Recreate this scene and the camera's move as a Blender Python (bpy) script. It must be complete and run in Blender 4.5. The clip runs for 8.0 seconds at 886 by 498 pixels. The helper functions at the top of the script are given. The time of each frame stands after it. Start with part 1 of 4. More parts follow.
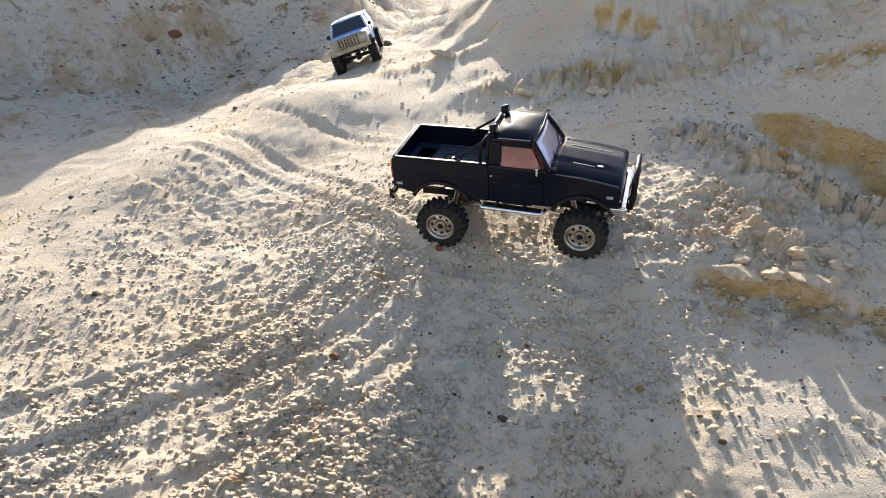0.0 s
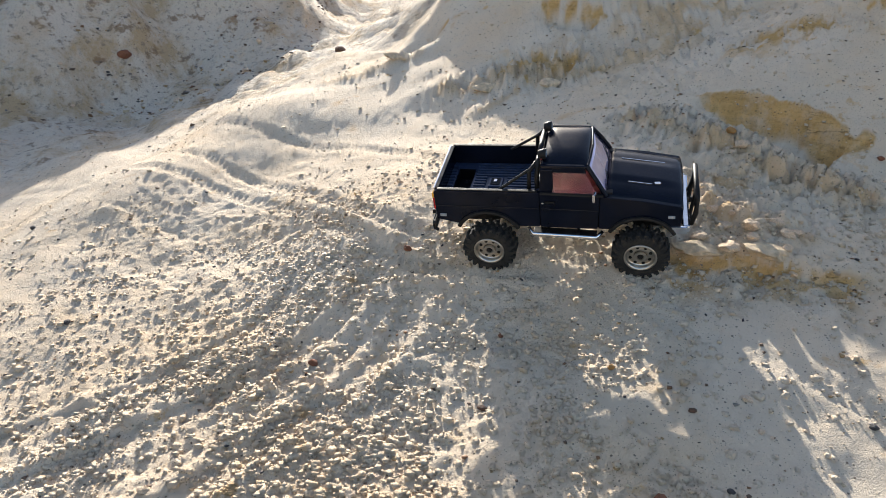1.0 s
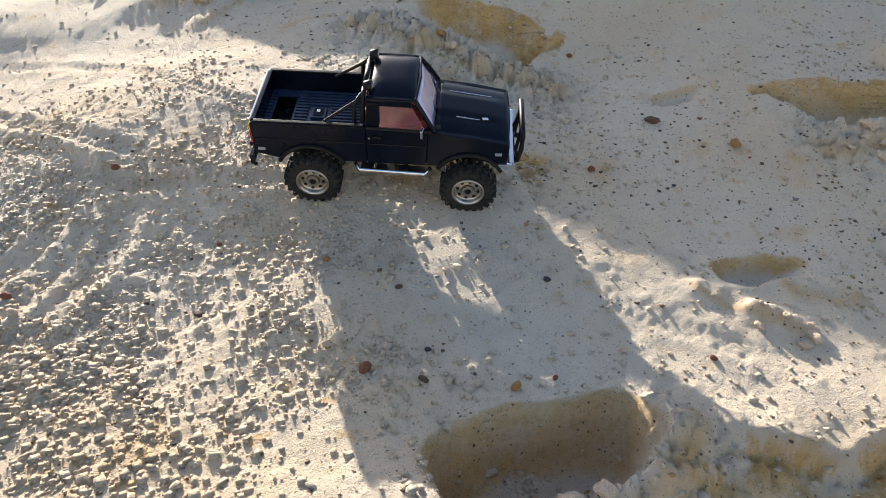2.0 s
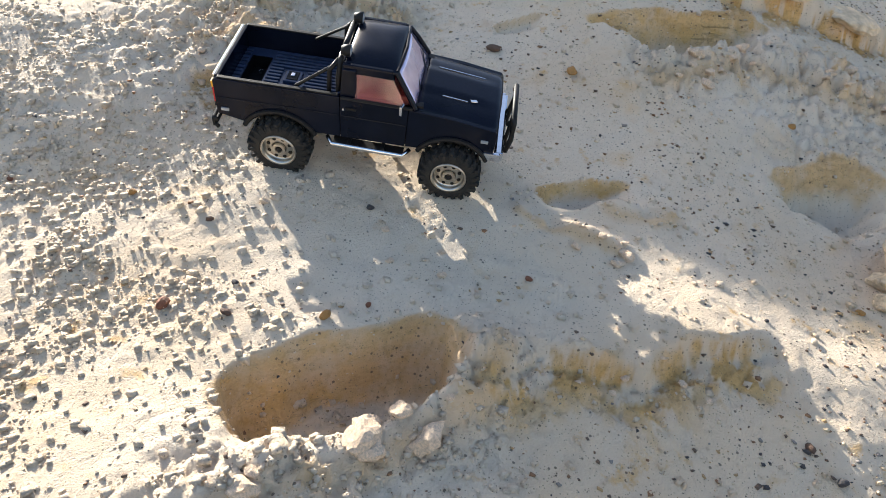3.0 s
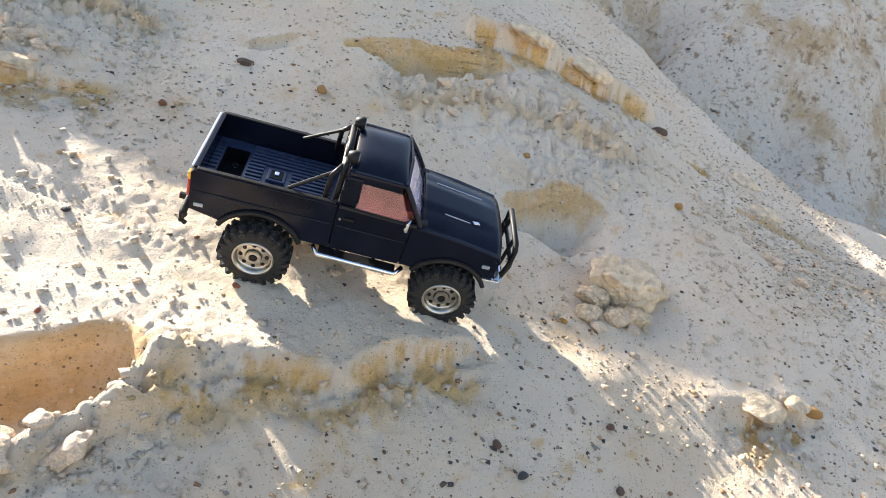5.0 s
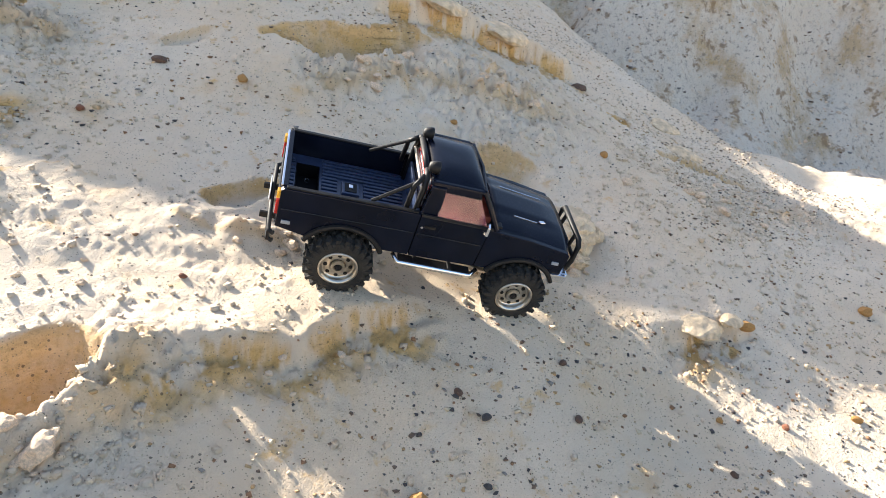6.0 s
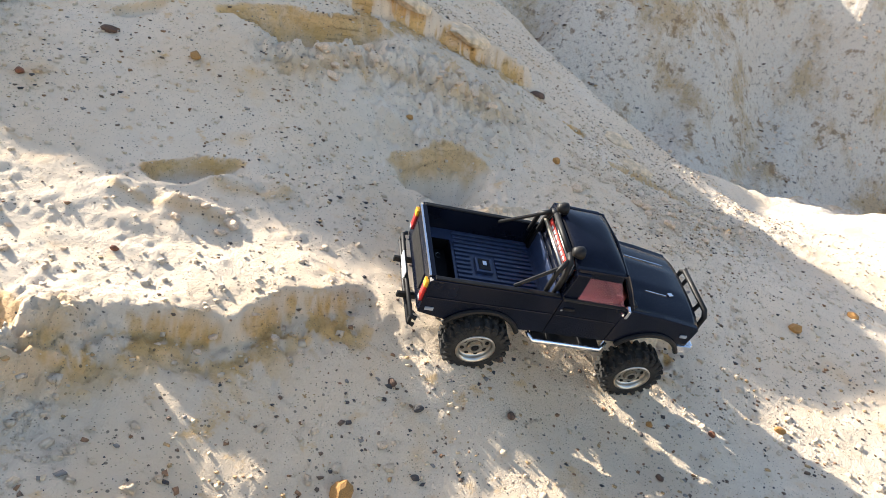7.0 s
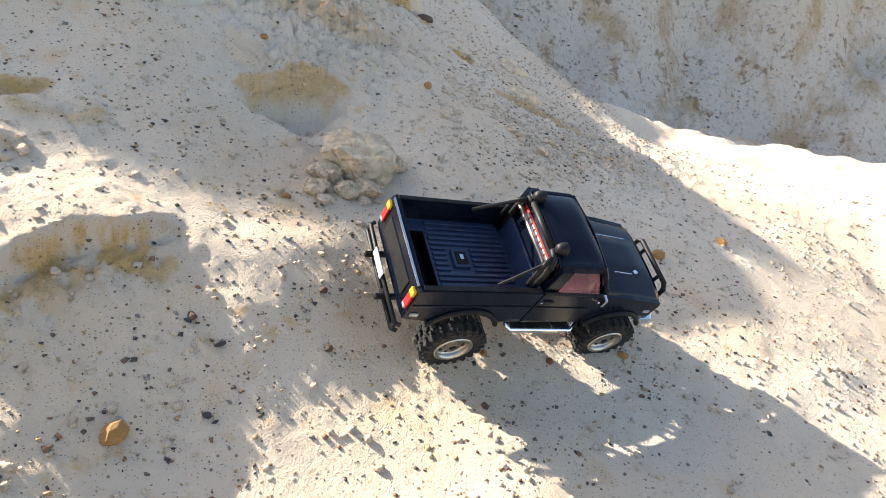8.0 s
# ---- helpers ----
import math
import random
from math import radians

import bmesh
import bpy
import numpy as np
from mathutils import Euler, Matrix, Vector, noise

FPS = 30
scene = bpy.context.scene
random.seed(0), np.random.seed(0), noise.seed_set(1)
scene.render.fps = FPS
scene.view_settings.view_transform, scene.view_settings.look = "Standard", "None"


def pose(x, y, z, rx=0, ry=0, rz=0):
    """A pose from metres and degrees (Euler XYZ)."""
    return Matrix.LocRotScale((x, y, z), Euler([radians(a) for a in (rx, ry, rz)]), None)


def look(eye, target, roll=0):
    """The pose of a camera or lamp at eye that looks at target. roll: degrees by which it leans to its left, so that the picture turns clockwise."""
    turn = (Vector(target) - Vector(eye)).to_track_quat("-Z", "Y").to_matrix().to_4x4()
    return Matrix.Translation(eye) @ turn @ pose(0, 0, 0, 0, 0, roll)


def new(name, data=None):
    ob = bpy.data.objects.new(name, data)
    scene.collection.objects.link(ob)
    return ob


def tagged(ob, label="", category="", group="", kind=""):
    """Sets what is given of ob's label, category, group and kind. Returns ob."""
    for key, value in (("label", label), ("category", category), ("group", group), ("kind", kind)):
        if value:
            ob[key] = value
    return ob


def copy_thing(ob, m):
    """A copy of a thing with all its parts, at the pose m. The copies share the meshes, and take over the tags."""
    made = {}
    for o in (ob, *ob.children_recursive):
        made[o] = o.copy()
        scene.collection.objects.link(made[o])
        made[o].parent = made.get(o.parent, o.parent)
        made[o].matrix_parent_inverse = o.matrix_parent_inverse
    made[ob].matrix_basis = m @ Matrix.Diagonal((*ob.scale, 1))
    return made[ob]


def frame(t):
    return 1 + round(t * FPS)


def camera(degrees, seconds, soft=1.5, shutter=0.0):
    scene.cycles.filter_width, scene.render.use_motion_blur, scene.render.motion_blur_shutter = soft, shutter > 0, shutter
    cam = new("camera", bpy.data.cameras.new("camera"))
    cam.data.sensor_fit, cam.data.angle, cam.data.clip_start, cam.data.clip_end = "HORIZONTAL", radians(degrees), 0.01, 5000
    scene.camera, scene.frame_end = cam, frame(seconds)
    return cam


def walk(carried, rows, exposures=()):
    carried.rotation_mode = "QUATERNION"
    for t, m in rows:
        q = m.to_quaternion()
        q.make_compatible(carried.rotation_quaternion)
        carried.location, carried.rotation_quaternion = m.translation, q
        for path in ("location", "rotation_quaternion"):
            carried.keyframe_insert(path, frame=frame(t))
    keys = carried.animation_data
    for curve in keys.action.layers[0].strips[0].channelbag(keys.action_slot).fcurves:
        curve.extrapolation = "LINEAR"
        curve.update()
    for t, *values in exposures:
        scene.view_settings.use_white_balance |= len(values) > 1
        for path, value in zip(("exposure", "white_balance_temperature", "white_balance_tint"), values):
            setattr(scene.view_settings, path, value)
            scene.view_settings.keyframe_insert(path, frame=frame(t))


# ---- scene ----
cam = camera(66.3, 8.0, 0.9)
PATH = [
    (0, (-0.023, -0.119, 0.941), (0.046, 1.783, 0.325), 6.9),
    (0.5, (-0.012, -0.142, 0.957), (0.06, 1.765, 0.36), 4.1),
    (1, (-0.02, -0.148, 0.95), (0.136, 1.75, 0.338), 3.0),
    (1.5, (0.022, -0.172, 0.926), (0.421, 1.659, 0.227), 2.8),
    (2, (0.107, -0.224, 0.908), (0.855, 1.464, 0.142), 3.8),
    (2.2, (0.144, -0.24, 0.891), (1.005, 1.381, 0.095), 4.3),
    (3.3, (0.28, -0.287, 0.873), (1.317, 1.167, -0.027), 6.8),
    (3.5, (0.308, -0.304, 0.871), (1.411, 1.109, -0.016), 7.8),
    (4, (0.369, -0.364, 0.86), (1.618, 1.003, 0.104), 12.8),
    (4.5, (0.404, -0.387, 0.848), (1.732, 0.929, 0.139), 15.0),
    (4.7, (0.405, -0.389, 0.846), (1.76, 0.907, 0.148), 14.6),
    (5.8, (0.369, -0.433, 0.827), (1.846, 0.71, 0.111), 6.7),
    (6, (0.369, -0.436, 0.82), (1.866, 0.684, 0.11), 7.0),
    (6.5, (0.384, -0.456, 0.806), (1.948, 0.591, 0.129), 10.4),
    (6.7, (0.385, -0.458, 0.803), (1.962, 0.573, 0.131), 11.4),
    (7, (0.382, -0.456, 0.798), (1.962, 0.568, 0.124), 11.9),
    (7.4, (0.389, -0.474, 0.788), (1.948, 0.539, 0.051), 12.1),
    (7.5, (0.395, -0.486, 0.786), (1.958, 0.504, 0.027), 11.9),
    (8, (0.549, -0.598, 0.79), (2.178, 0.241, -0.011), 13.1),
]
EXPOSURES = [(0.0, 0.98, 6450, 9), (1.5, 0.9, 6400, 9), (2.2, 0.98, 6400, 9), (3.3, 1.45, 6400, 9), (4.5, 1.75, 6600, 10), (7.0, 1.55, 6650, 10), (8.0, 1.48, 6550, 10)]
walk(cam, [(t, look(eye, target, roll)) for t, eye, target, roll in PATH], EXPOSURES)

SUN_TURN, SUN_HEIGHT = 3.5, 25.2
world = bpy.data.worlds.new("world")
scene.world = world
world.use_nodes = True
sky = world.node_tree.nodes.new("ShaderNodeTexSky")
sky.sky_type, sky.sun_disc = "NISHITA", False
sky.sun_elevation, sky.sun_rotation = radians(SUN_HEIGHT), radians(-SUN_TURN)
sky.air_density, sky.dust_density = 1.0, 2.0
world.node_tree.nodes["Background"].inputs["Strength"].default_value = 0.115
world.node_tree.links.new(sky.outputs["Color"], world.node_tree.nodes["Background"].inputs["Color"])
sun = new("sun", bpy.data.lights.new("sun", "SUN"))
sun.data.energy, sun.data.angle, sun.data.color = 5.0, radians(0.55), (1.0, 0.94, 0.835)
sun.matrix_basis = look((-10 * math.tan(radians(SUN_TURN)), 10, 10 * math.tan(radians(SUN_HEIGHT))), (0, 0, 0))


# ---- materials ----
def material(name, colour, rough=0.6, metal=0.0, vary=0.12, scale=40.0, bump=0.0, coat=0.0, dust=0.0, transmission=0.0, specular=0.5):
    """A surface with large and small variation of its colour and gloss, fine relief and, where given, a film of sand dust."""
    m = bpy.data.materials.new(name)
    m.use_nodes = True
    t = m.node_tree
    b = t.nodes["Principled BSDF"]
    b.inputs["Metallic"].default_value, b.inputs["Coat Weight"].default_value = metal, coat
    b.inputs["Transmission Weight"].default_value = transmission
    b.inputs["Specular IOR Level"].default_value = specular
    co = t.nodes.new("ShaderNodeTexCoord").outputs["Object"]

    def grain(s, detail=4.0):
        n = t.nodes.new("ShaderNodeTexNoise")
        n.inputs["Scale"].default_value, n.inputs["Detail"].default_value = s, detail
        t.links.new(co, n.inputs["Vector"])
        return n.outputs["Fac"]

    def blend(fac, a, c):
        n = t.nodes.new("ShaderNodeMix")
        n.data_type = "RGBA"
        t.links.new(fac, n.inputs["Factor"])
        for socket, value in ((n.inputs["A"], a), (n.inputs["B"], c)):
            if isinstance(value, tuple):
                socket.default_value = (*value, 1)
            else:
                t.links.new(value, socket)
        return n.outputs["Result"]

    def ramp(fac, lo, hi):
        n = t.nodes.new("ShaderNodeMapRange")
        n.inputs["From Min"].default_value, n.inputs["From Max"].default_value = lo, hi
        t.links.new(fac, n.inputs["Value"])
        return n.outputs["Result"]

    dark = tuple(c * (1 - vary) for c in colour)
    light = tuple(min(1, c * (1 + vary)) for c in colour)
    colour_out = blend(ramp(grain(scale), 0.3, 0.7), dark, light)
    fine = grain(scale * 9, 2.0)
    if dust:
        film = t.nodes.new("ShaderNodeMath")
        film.operation = "MULTIPLY"
        t.links.new(ramp(grain(scale * 0.6, 6.0), 0.42, 0.75), film.inputs[0])
        film.inputs[1].default_value = dust
        colour_out = blend(film.outputs[0], colour_out, (0.62, 0.53, 0.38))
    t.links.new(colour_out, b.inputs["Base Color"])
    gloss = t.nodes.new("ShaderNodeMapRange")
    gloss.inputs["To Min"].default_value, gloss.inputs["To Max"].default_value = max(0.02, rough - 0.1), min(1, rough + 0.12)
    t.links.new(grain(scale * 1.7), gloss.inputs["Value"])
    t.links.new(gloss.outputs["Result"], b.inputs["Roughness"])
    if bump:
        n = t.nodes.new("ShaderNodeBump")
        n.inputs["Strength"].default_value, n.inputs["Distance"].default_value = 0.6, bump
        t.links.new(fine, n.inputs["Height"])
        t.links.new(n.outputs["Normal"], b.inputs["Normal"])
    return m


def sand_material():
    """Pale quartz sand with ochre where damp layers are laid open, stained and speckled with grains."""
    m = bpy.data.materials.new("sand")
    m.use_nodes = True
    t = m.node_tree
    b = t.nodes["Principled BSDF"]
    b.inputs["Specular IOR Level"].default_value = 0.25
    co = t.nodes.new("ShaderNodeTexCoord").outputs["Object"]

    def grain(s, detail=4.0, rough=0.55, stretch=None):
        n = t.nodes.new("ShaderNodeTexNoise")
        n.inputs["Scale"].default_value, n.inputs["Detail"].default_value, n.inputs["Roughness"].default_value = s, detail, rough
        if stretch:
            mp = t.nodes.new("ShaderNodeMapping")
            mp.inputs["Scale"].default_value = stretch
            t.links.new(co, mp.inputs["Vector"])
            t.links.new(mp.outputs["Vector"], n.inputs["Vector"])
        else:
            t.links.new(co, n.inputs["Vector"])
        return n.outputs["Fac"]

    def ramp(fac, lo, hi, a=0.0, c=1.0):
        n = t.nodes.new("ShaderNodeMapRange")
        for k, v in zip(("From Min", "From Max", "To Min", "To Max"), (lo, hi, a, c)):
            n.inputs[k].default_value = v
        t.links.new(fac, n.inputs["Value"])
        return n.outputs["Result"]

    def calc(op, a, c):
        n = t.nodes.new("ShaderNodeMath")
        n.operation, n.use_clamp = op, op == "ADD"
        for socket, v in zip(n.inputs, (a, c)):
            if isinstance(v, (int, float)):
                socket.default_value = v
            else:
                t.links.new(v, socket)
        return n.outputs[0]

    def blend(fac, a, c):
        n = t.nodes.new("ShaderNodeMix")
        n.data_type = "RGBA"
        t.links.new(fac, n.inputs["Factor"])
        for socket, v in ((n.inputs["A"], a), (n.inputs["B"], c)):
            if isinstance(v, tuple):
                socket.default_value = (*v, 1)
            else:
                t.links.new(v, socket)
        return n.outputs["Result"]

    pale = blend(ramp(grain(2.3, 5.0), 0.35, 0.68), SAND_PALE, SAND_WARM)
    pale = blend(ramp(grain(17, 5.0), 0.45, 0.8, 0.0, 0.5), pale, SAND_GREY)
    damp = t.nodes.new("ShaderNodeAttribute")
    damp.attribute_name = "damp"
    streaks = grain(9, 6.0, 0.65, (1.0, 1.0, 4.0))
    ochre = blend(ramp(streaks, 0.35, 0.7), OCHRE_LIGHT, OCHRE_DARK)
    mask = calc("MULTIPLY", ramp(damp.outputs["Fac"], 0.1, 0.75), ramp(grain(13, 6.0, 0.65), 0.32, 0.52, 0.45, 1.0))
    blot = calc("MULTIPLY", ramp(grain(7.5, 6.0, 0.6), 0.60, 0.76), 0.55)
    stain = calc("MULTIPLY", ramp(grain(24, 5.0, 0.6), 0.60, 0.70), ramp(grain(2.7, 3.0), 0.42, 0.60, 0.0, 0.7))
    coarse = t.nodes.new("ShaderNodeAttribute")
    coarse.attribute_name = "coarse"
    # far sand's colour lifted towards white, standing in for light in the shaded bay
    pale = blend(calc("MULTIPLY", coarse.outputs["Fac"], 0.6), pale, (0.85, 0.77, 0.67))
    tan = calc("MULTIPLY", calc("MULTIPLY", ramp(grain(1.9, 7.0, 0.72, (1.0, 1.0, 0.6)), 0.50, 0.62), coarse.outputs["Fac"]), 0.9)
    pale = blend(tan, pale, (0.62, 0.44, 0.25))
    rust = calc("MULTIPLY", calc("MULTIPLY", ramp(grain(5.0, 7.0, 0.7), 0.575, 0.64), coarse.outputs["Fac"]), 0.8)
    pale = blend(rust, pale, (0.38, 0.22, 0.11))
    colour = blend(calc("ADD", calc("ADD", mask, blot), stain), pale, ochre)
    # thin drying cracks in the ochre layers
    seam = calc("ABSOLUTE", calc("SUBTRACT", grain(6, 5.0, 0.6, (0.7, 0.7, 4.5)), 0.5), 0.0)
    crack = calc("MULTIPLY", calc("MULTIPLY", ramp(seam, 0.003, 0.008, 1.0, 0.0), ramp(damp.outputs["Fac"], 0.5, 0.8)), ramp(grain(8, 2.0), 0.46, 0.54))
    colour = blend(calc("MULTIPLY", crack, 0.5), colour, (0.16, 0.085, 0.035))
    # tiny pits by colour alone: dark brown painted for their shade, without depth
    pits = calc("MULTIPLY", ramp(grain(95, 5.0, 0.7), 0.50, 0.66), ramp(damp.outputs["Fac"], 0.3, 0.7, 0.0, 0.35))
    colour = blend(pits, colour, (0.30, 0.16, 0.05))
    speck = t.nodes.new("ShaderNodeTexVoronoi")
    speck.inputs["Scale"].default_value = 120
    t.links.new(co, speck.inputs["Vector"])
    rgb = t.nodes.new("ShaderNodeSeparateColor")
    t.links.new(speck.outputs["Color"], rgb.inputs["Color"])
    dots = calc("MULTIPLY", ramp(speck.outputs["Distance"], 0.22, 0.30, 1.0, 0.0), ramp(rgb.outputs["Red"], 0.91, 0.915))
    colour = blend(calc("MULTIPLY", dots, 0.75), colour, (0.10, 0.075, 0.055))
    dust = t.nodes.new("ShaderNodeTexVoronoi")
    dust.inputs["Scale"].default_value = 300
    t.links.new(co, dust.inputs["Vector"])
    tone = t.nodes.new("ShaderNodeSeparateColor")
    t.links.new(dust.outputs["Color"], tone.inputs["Color"])
    bits = calc("MULTIPLY", ramp(dust.outputs["Distance"], 0.25, 0.4, 1.0, 0.0), ramp(tone.outputs["Green"], 0.84, 0.85))
    colour = blend(calc("MULTIPLY", bits, 0.6), colour, (0.24, 0.17, 0.11))
    debris = calc("MULTIPLY", calc("MULTIPLY", ramp(grain(20, 8.0, 0.75), 0.54, 0.63), 0.8), coarse.outputs["Fac"])
    colour = blend(debris, colour, (0.33, 0.25, 0.19))
    t.links.new(colour, b.inputs["Base Color"])
    b.inputs["Roughness"].default_value = 0.93
    rubble = calc("MULTIPLY", calc("MULTIPLY", grain(16, 6.0, 0.7), 6.0), coarse.outputs["Fac"])
    h = calc("ADD", calc("MULTIPLY", grain(110, 6.0, 0.75), 0.7), calc("MULTIPLY", grain(420, 3.0), 0.3))
    n = t.nodes.new("ShaderNodeBump")
    n.inputs["Strength"].default_value, n.inputs["Distance"].default_value = 1.0, 0.009
    total = t.nodes.new("ShaderNodeMath")
    h = calc("SUBTRACT", h, calc("MULTIPLY", crack, 0.6))
    t.links.new(h, total.inputs[0]), t.links.new(rubble, total.inputs[1])
    t.links.new(total.outputs[0], n.inputs["Height"])
    t.links.new(n.outputs["Normal"], b.inputs["Normal"])
    return m


def stone_material():
    """Small stones: each island takes a colour of its own, from black flint over red-brown ironstone to cream."""
    m = bpy.data.materials.new("small_stones")
    m.use_nodes = True
    t = m.node_tree
    b = t.nodes["Principled BSDF"]
    geo = t.nodes.new("ShaderNodeNewGeometry")
    r = t.nodes.new("ShaderNodeValToRGB")
    r.color_ramp.interpolation = "CONSTANT"
    tones = ((0.0, (0.06, 0.05, 0.048)), (0.13, (0.14, 0.09, 0.06)), (0.32, (0.25, 0.13, 0.065)), (0.50, (0.42, 0.27, 0.13)), (0.66, (0.62, 0.48, 0.32)), (0.92, (0.24, 0.21, 0.185)))
    r.color_ramp.elements[1].position = tones[1][0]
    for k, (at, tone) in enumerate(tones):
        e = r.color_ramp.elements[k] if k < 2 else r.color_ramp.elements.new(at)
        e.position, e.color = at, (*tone, 1)
    t.links.new(geo.outputs["Random Per Island"], r.inputs["Fac"])
    t.links.new(r.outputs["Color"], b.inputs["Base Color"])
    b.inputs["Roughness"].default_value = 0.8
    return m


SAND_PALE, SAND_WARM, SAND_GREY = (0.81, 0.675, 0.525), (0.76, 0.585, 0.405), (0.66, 0.56, 0.45)
OCHRE_LIGHT, OCHRE_DARK = (0.76, 0.48, 0.20), (0.57, 0.33, 0.12)
SAND, STONES = sand_material(), stone_material()
CLAY = material("crusted_clay", (0.80, 0.605, 0.43), 0.95, vary=0.25, scale=18, bump=0.006)
OCHRECLAY = material("ochre_clay", (0.60, 0.36, 0.13), 0.95, vary=0.4, scale=14, bump=0.006)
REDSTONE = material("ironstone", (0.24, 0.09, 0.045), 0.75, vary=0.35, scale=60, bump=0.003)
BROWNSTONE = material("brown_stone", (0.13, 0.075, 0.05), 0.8, vary=0.35, scale=60, bump=0.003)
DARKSTONE = material("flint", (0.06, 0.055, 0.055), 0.7, vary=0.3, scale=60, bump=0.003)
AMBERSTONE = material("amber_stone", (0.45, 0.23, 0.07), 0.8, vary=0.35, scale=45, bump=0.004)
# the navy tint paints in the sky's reflection on roof and hood
BLACK = material("black_lacquer", (0.0030, 0.0050, 0.0130), 0.20, vary=0.25, scale=20, dust=0.006, specular=0.2)
TRIM = material("black_plastic", (0.010, 0.010, 0.011), 0.5, vary=0.25, scale=60, bump=0.0004, dust=0.015, specular=0.22)
# black plastic, with the sky's blue reflection put into its base colour
BEDLINER = material("bed_plastic", (0.018, 0.032, 0.075), 0.32, vary=0.25, scale=60, dust=0.02, specular=0.7)
RUBBER = material("tyre_rubber", (0.011, 0.0108, 0.0108), 0.85, vary=0.3, scale=80, bump=0.0006, dust=0.035)
CHROME = material("chrome", (0.82, 0.82, 0.84), 0.13, 1.0, vary=0.05, scale=60)
STEEL = material("satin_steel", (0.50, 0.47, 0.42), 0.32, 1.0, vary=0.12, scale=80, dust=0.12)
PINKGLASS = material("pink_tinted_glass", (0.56, 0.19, 0.23), 0.05, vary=0.3, scale=30, transmission=0.75, coat=0.8)
# pale violet half-metal: the bright reflection is painted into the base colour
SCREENGLASS = material("windscreen_painted_reflection", (0.86, 0.58, 0.92), 0.10, 0.65, vary=0.5, scale=14, coat=0.6)
DULL = material("dull_metal", (0.20, 0.20, 0.21), 0.38, 1.0, vary=0.2, scale=60)
WELL = material("deep_black_plastic", (0.003, 0.003, 0.004), 0.6, vary=0.2, specular=0.2)
BOULDER = material("caked_sandstone", (0.80, 0.60, 0.40), 0.95, vary=0.30, scale=7, bump=0.02)
INTERIOR = material("red_cabin_plastic", (0.34, 0.09, 0.07), 0.6, vary=0.4, scale=45)
RED = material("red_lens", (0.55, 0.025, 0.02), 0.15, vary=0.1, coat=0.5)
AMBER = material("amber_lens", (0.85, 0.42, 0.03), 0.15, vary=0.1, coat=0.5)
CLEAR = material("clear_lens", (0.30, 0.32, 0.35), 0.1, vary=0.1, coat=0.5)
WHITE = material("white_print", (0.8, 0.8, 0.8), 0.5, vary=0.05)
REDPRINT = material("red_print", (0.6, 0.04, 0.03), 0.5, vary=0.08)
SKYWHITE = material("white_paint", (0.50, 0.63, 0.78), 0.35, vary=0.3, scale=14, dust=0.2)
BLUE = material("blue_paint", (0.05, 0.24, 0.64), 0.35, vary=0.15, scale=18, dust=0.2)
# cream darkened in its base colour for the wagon's front, turned from the sun
SHADECREAM = material("shaded_cream_plastic", (0.31, 0.26, 0.18), 0.45, vary=0.3, scale=30, dust=0.2)
SMOKE = material("smoked_glass", (0.03, 0.035, 0.045), 0.08, vary=0.2, coat=0.5)


# ---- building helpers ----
def part(name, bm, mat, parent=None, label="", smooth=False):
    me = bpy.data.meshes.new(name)
    bmesh.ops.recalc_face_normals(bm, faces=bm.faces)
    bm.to_mesh(me)
    bm.free()
    me.materials.append(mat)
    if smooth:
        me.polygons.foreach_set("use_smooth", [True] * len(me.polygons))
    ob = new(name, me)
    ob.parent = parent
    return tagged(ob, label)


def thing(name, label, category, group=""):
    return tagged(new(name), label, category, group)


def box(size, at=(0, 0, 0), bevel=0.002, turn=None, bm=None):
    bm = bm or bmesh.new()
    made = bmesh.ops.create_cube(bm, size=1.0)["verts"]
    bmesh.ops.scale(bm, vec=size, verts=made)
    if bevel:
        edges = list({e for v in made for e in v.link_edges})
        out = bmesh.ops.bevel(bm, geom=edges, offset=min(bevel, min(size) * 0.3), segments=2, affect="EDGES", profile=0.6)
        made = list({v for f in out["faces"] for v in f.verts} | {v for v in made if v.is_valid})
    if turn:
        bmesh.ops.rotate(bm, cent=(0, 0, 0), matrix=Euler([radians(a) for a in turn]).to_matrix(), verts=made)
    bmesh.ops.translate(bm, vec=at, verts=made)
    return bm


def tube(points, r, sides=10, bm=None, closed=False):
    """A round bar along the points."""
    bm = bm or bmesh.new()
    pts = [Vector(p) for p in points]
    rings = []
    for i, p in enumerate(pts):
        a = pts[i - 1] if i or closed else p
        c = pts[(i + 1) % len(pts)] if i + 1 < len(pts) or closed else p
        q = (c - a).normalized().to_track_quat("Z", "Y")
        rings.append([bm.verts.new(p + q @ Vector((r * math.cos(k * math.tau / sides), r * math.sin(k * math.tau / sides), 0))) for k in range(sides)])
    for a, c in list(zip(rings, rings[1:])) + ([(rings[-1], rings[0])] if closed else []):
        for k in range(sides):
            bm.faces.new((a[k], a[(k + 1) % sides], c[(k + 1) % sides], c[k]))
    if not closed:
        bm.faces.new(rings[0][::-1]), bm.faces.new(rings[-1])
    return bm


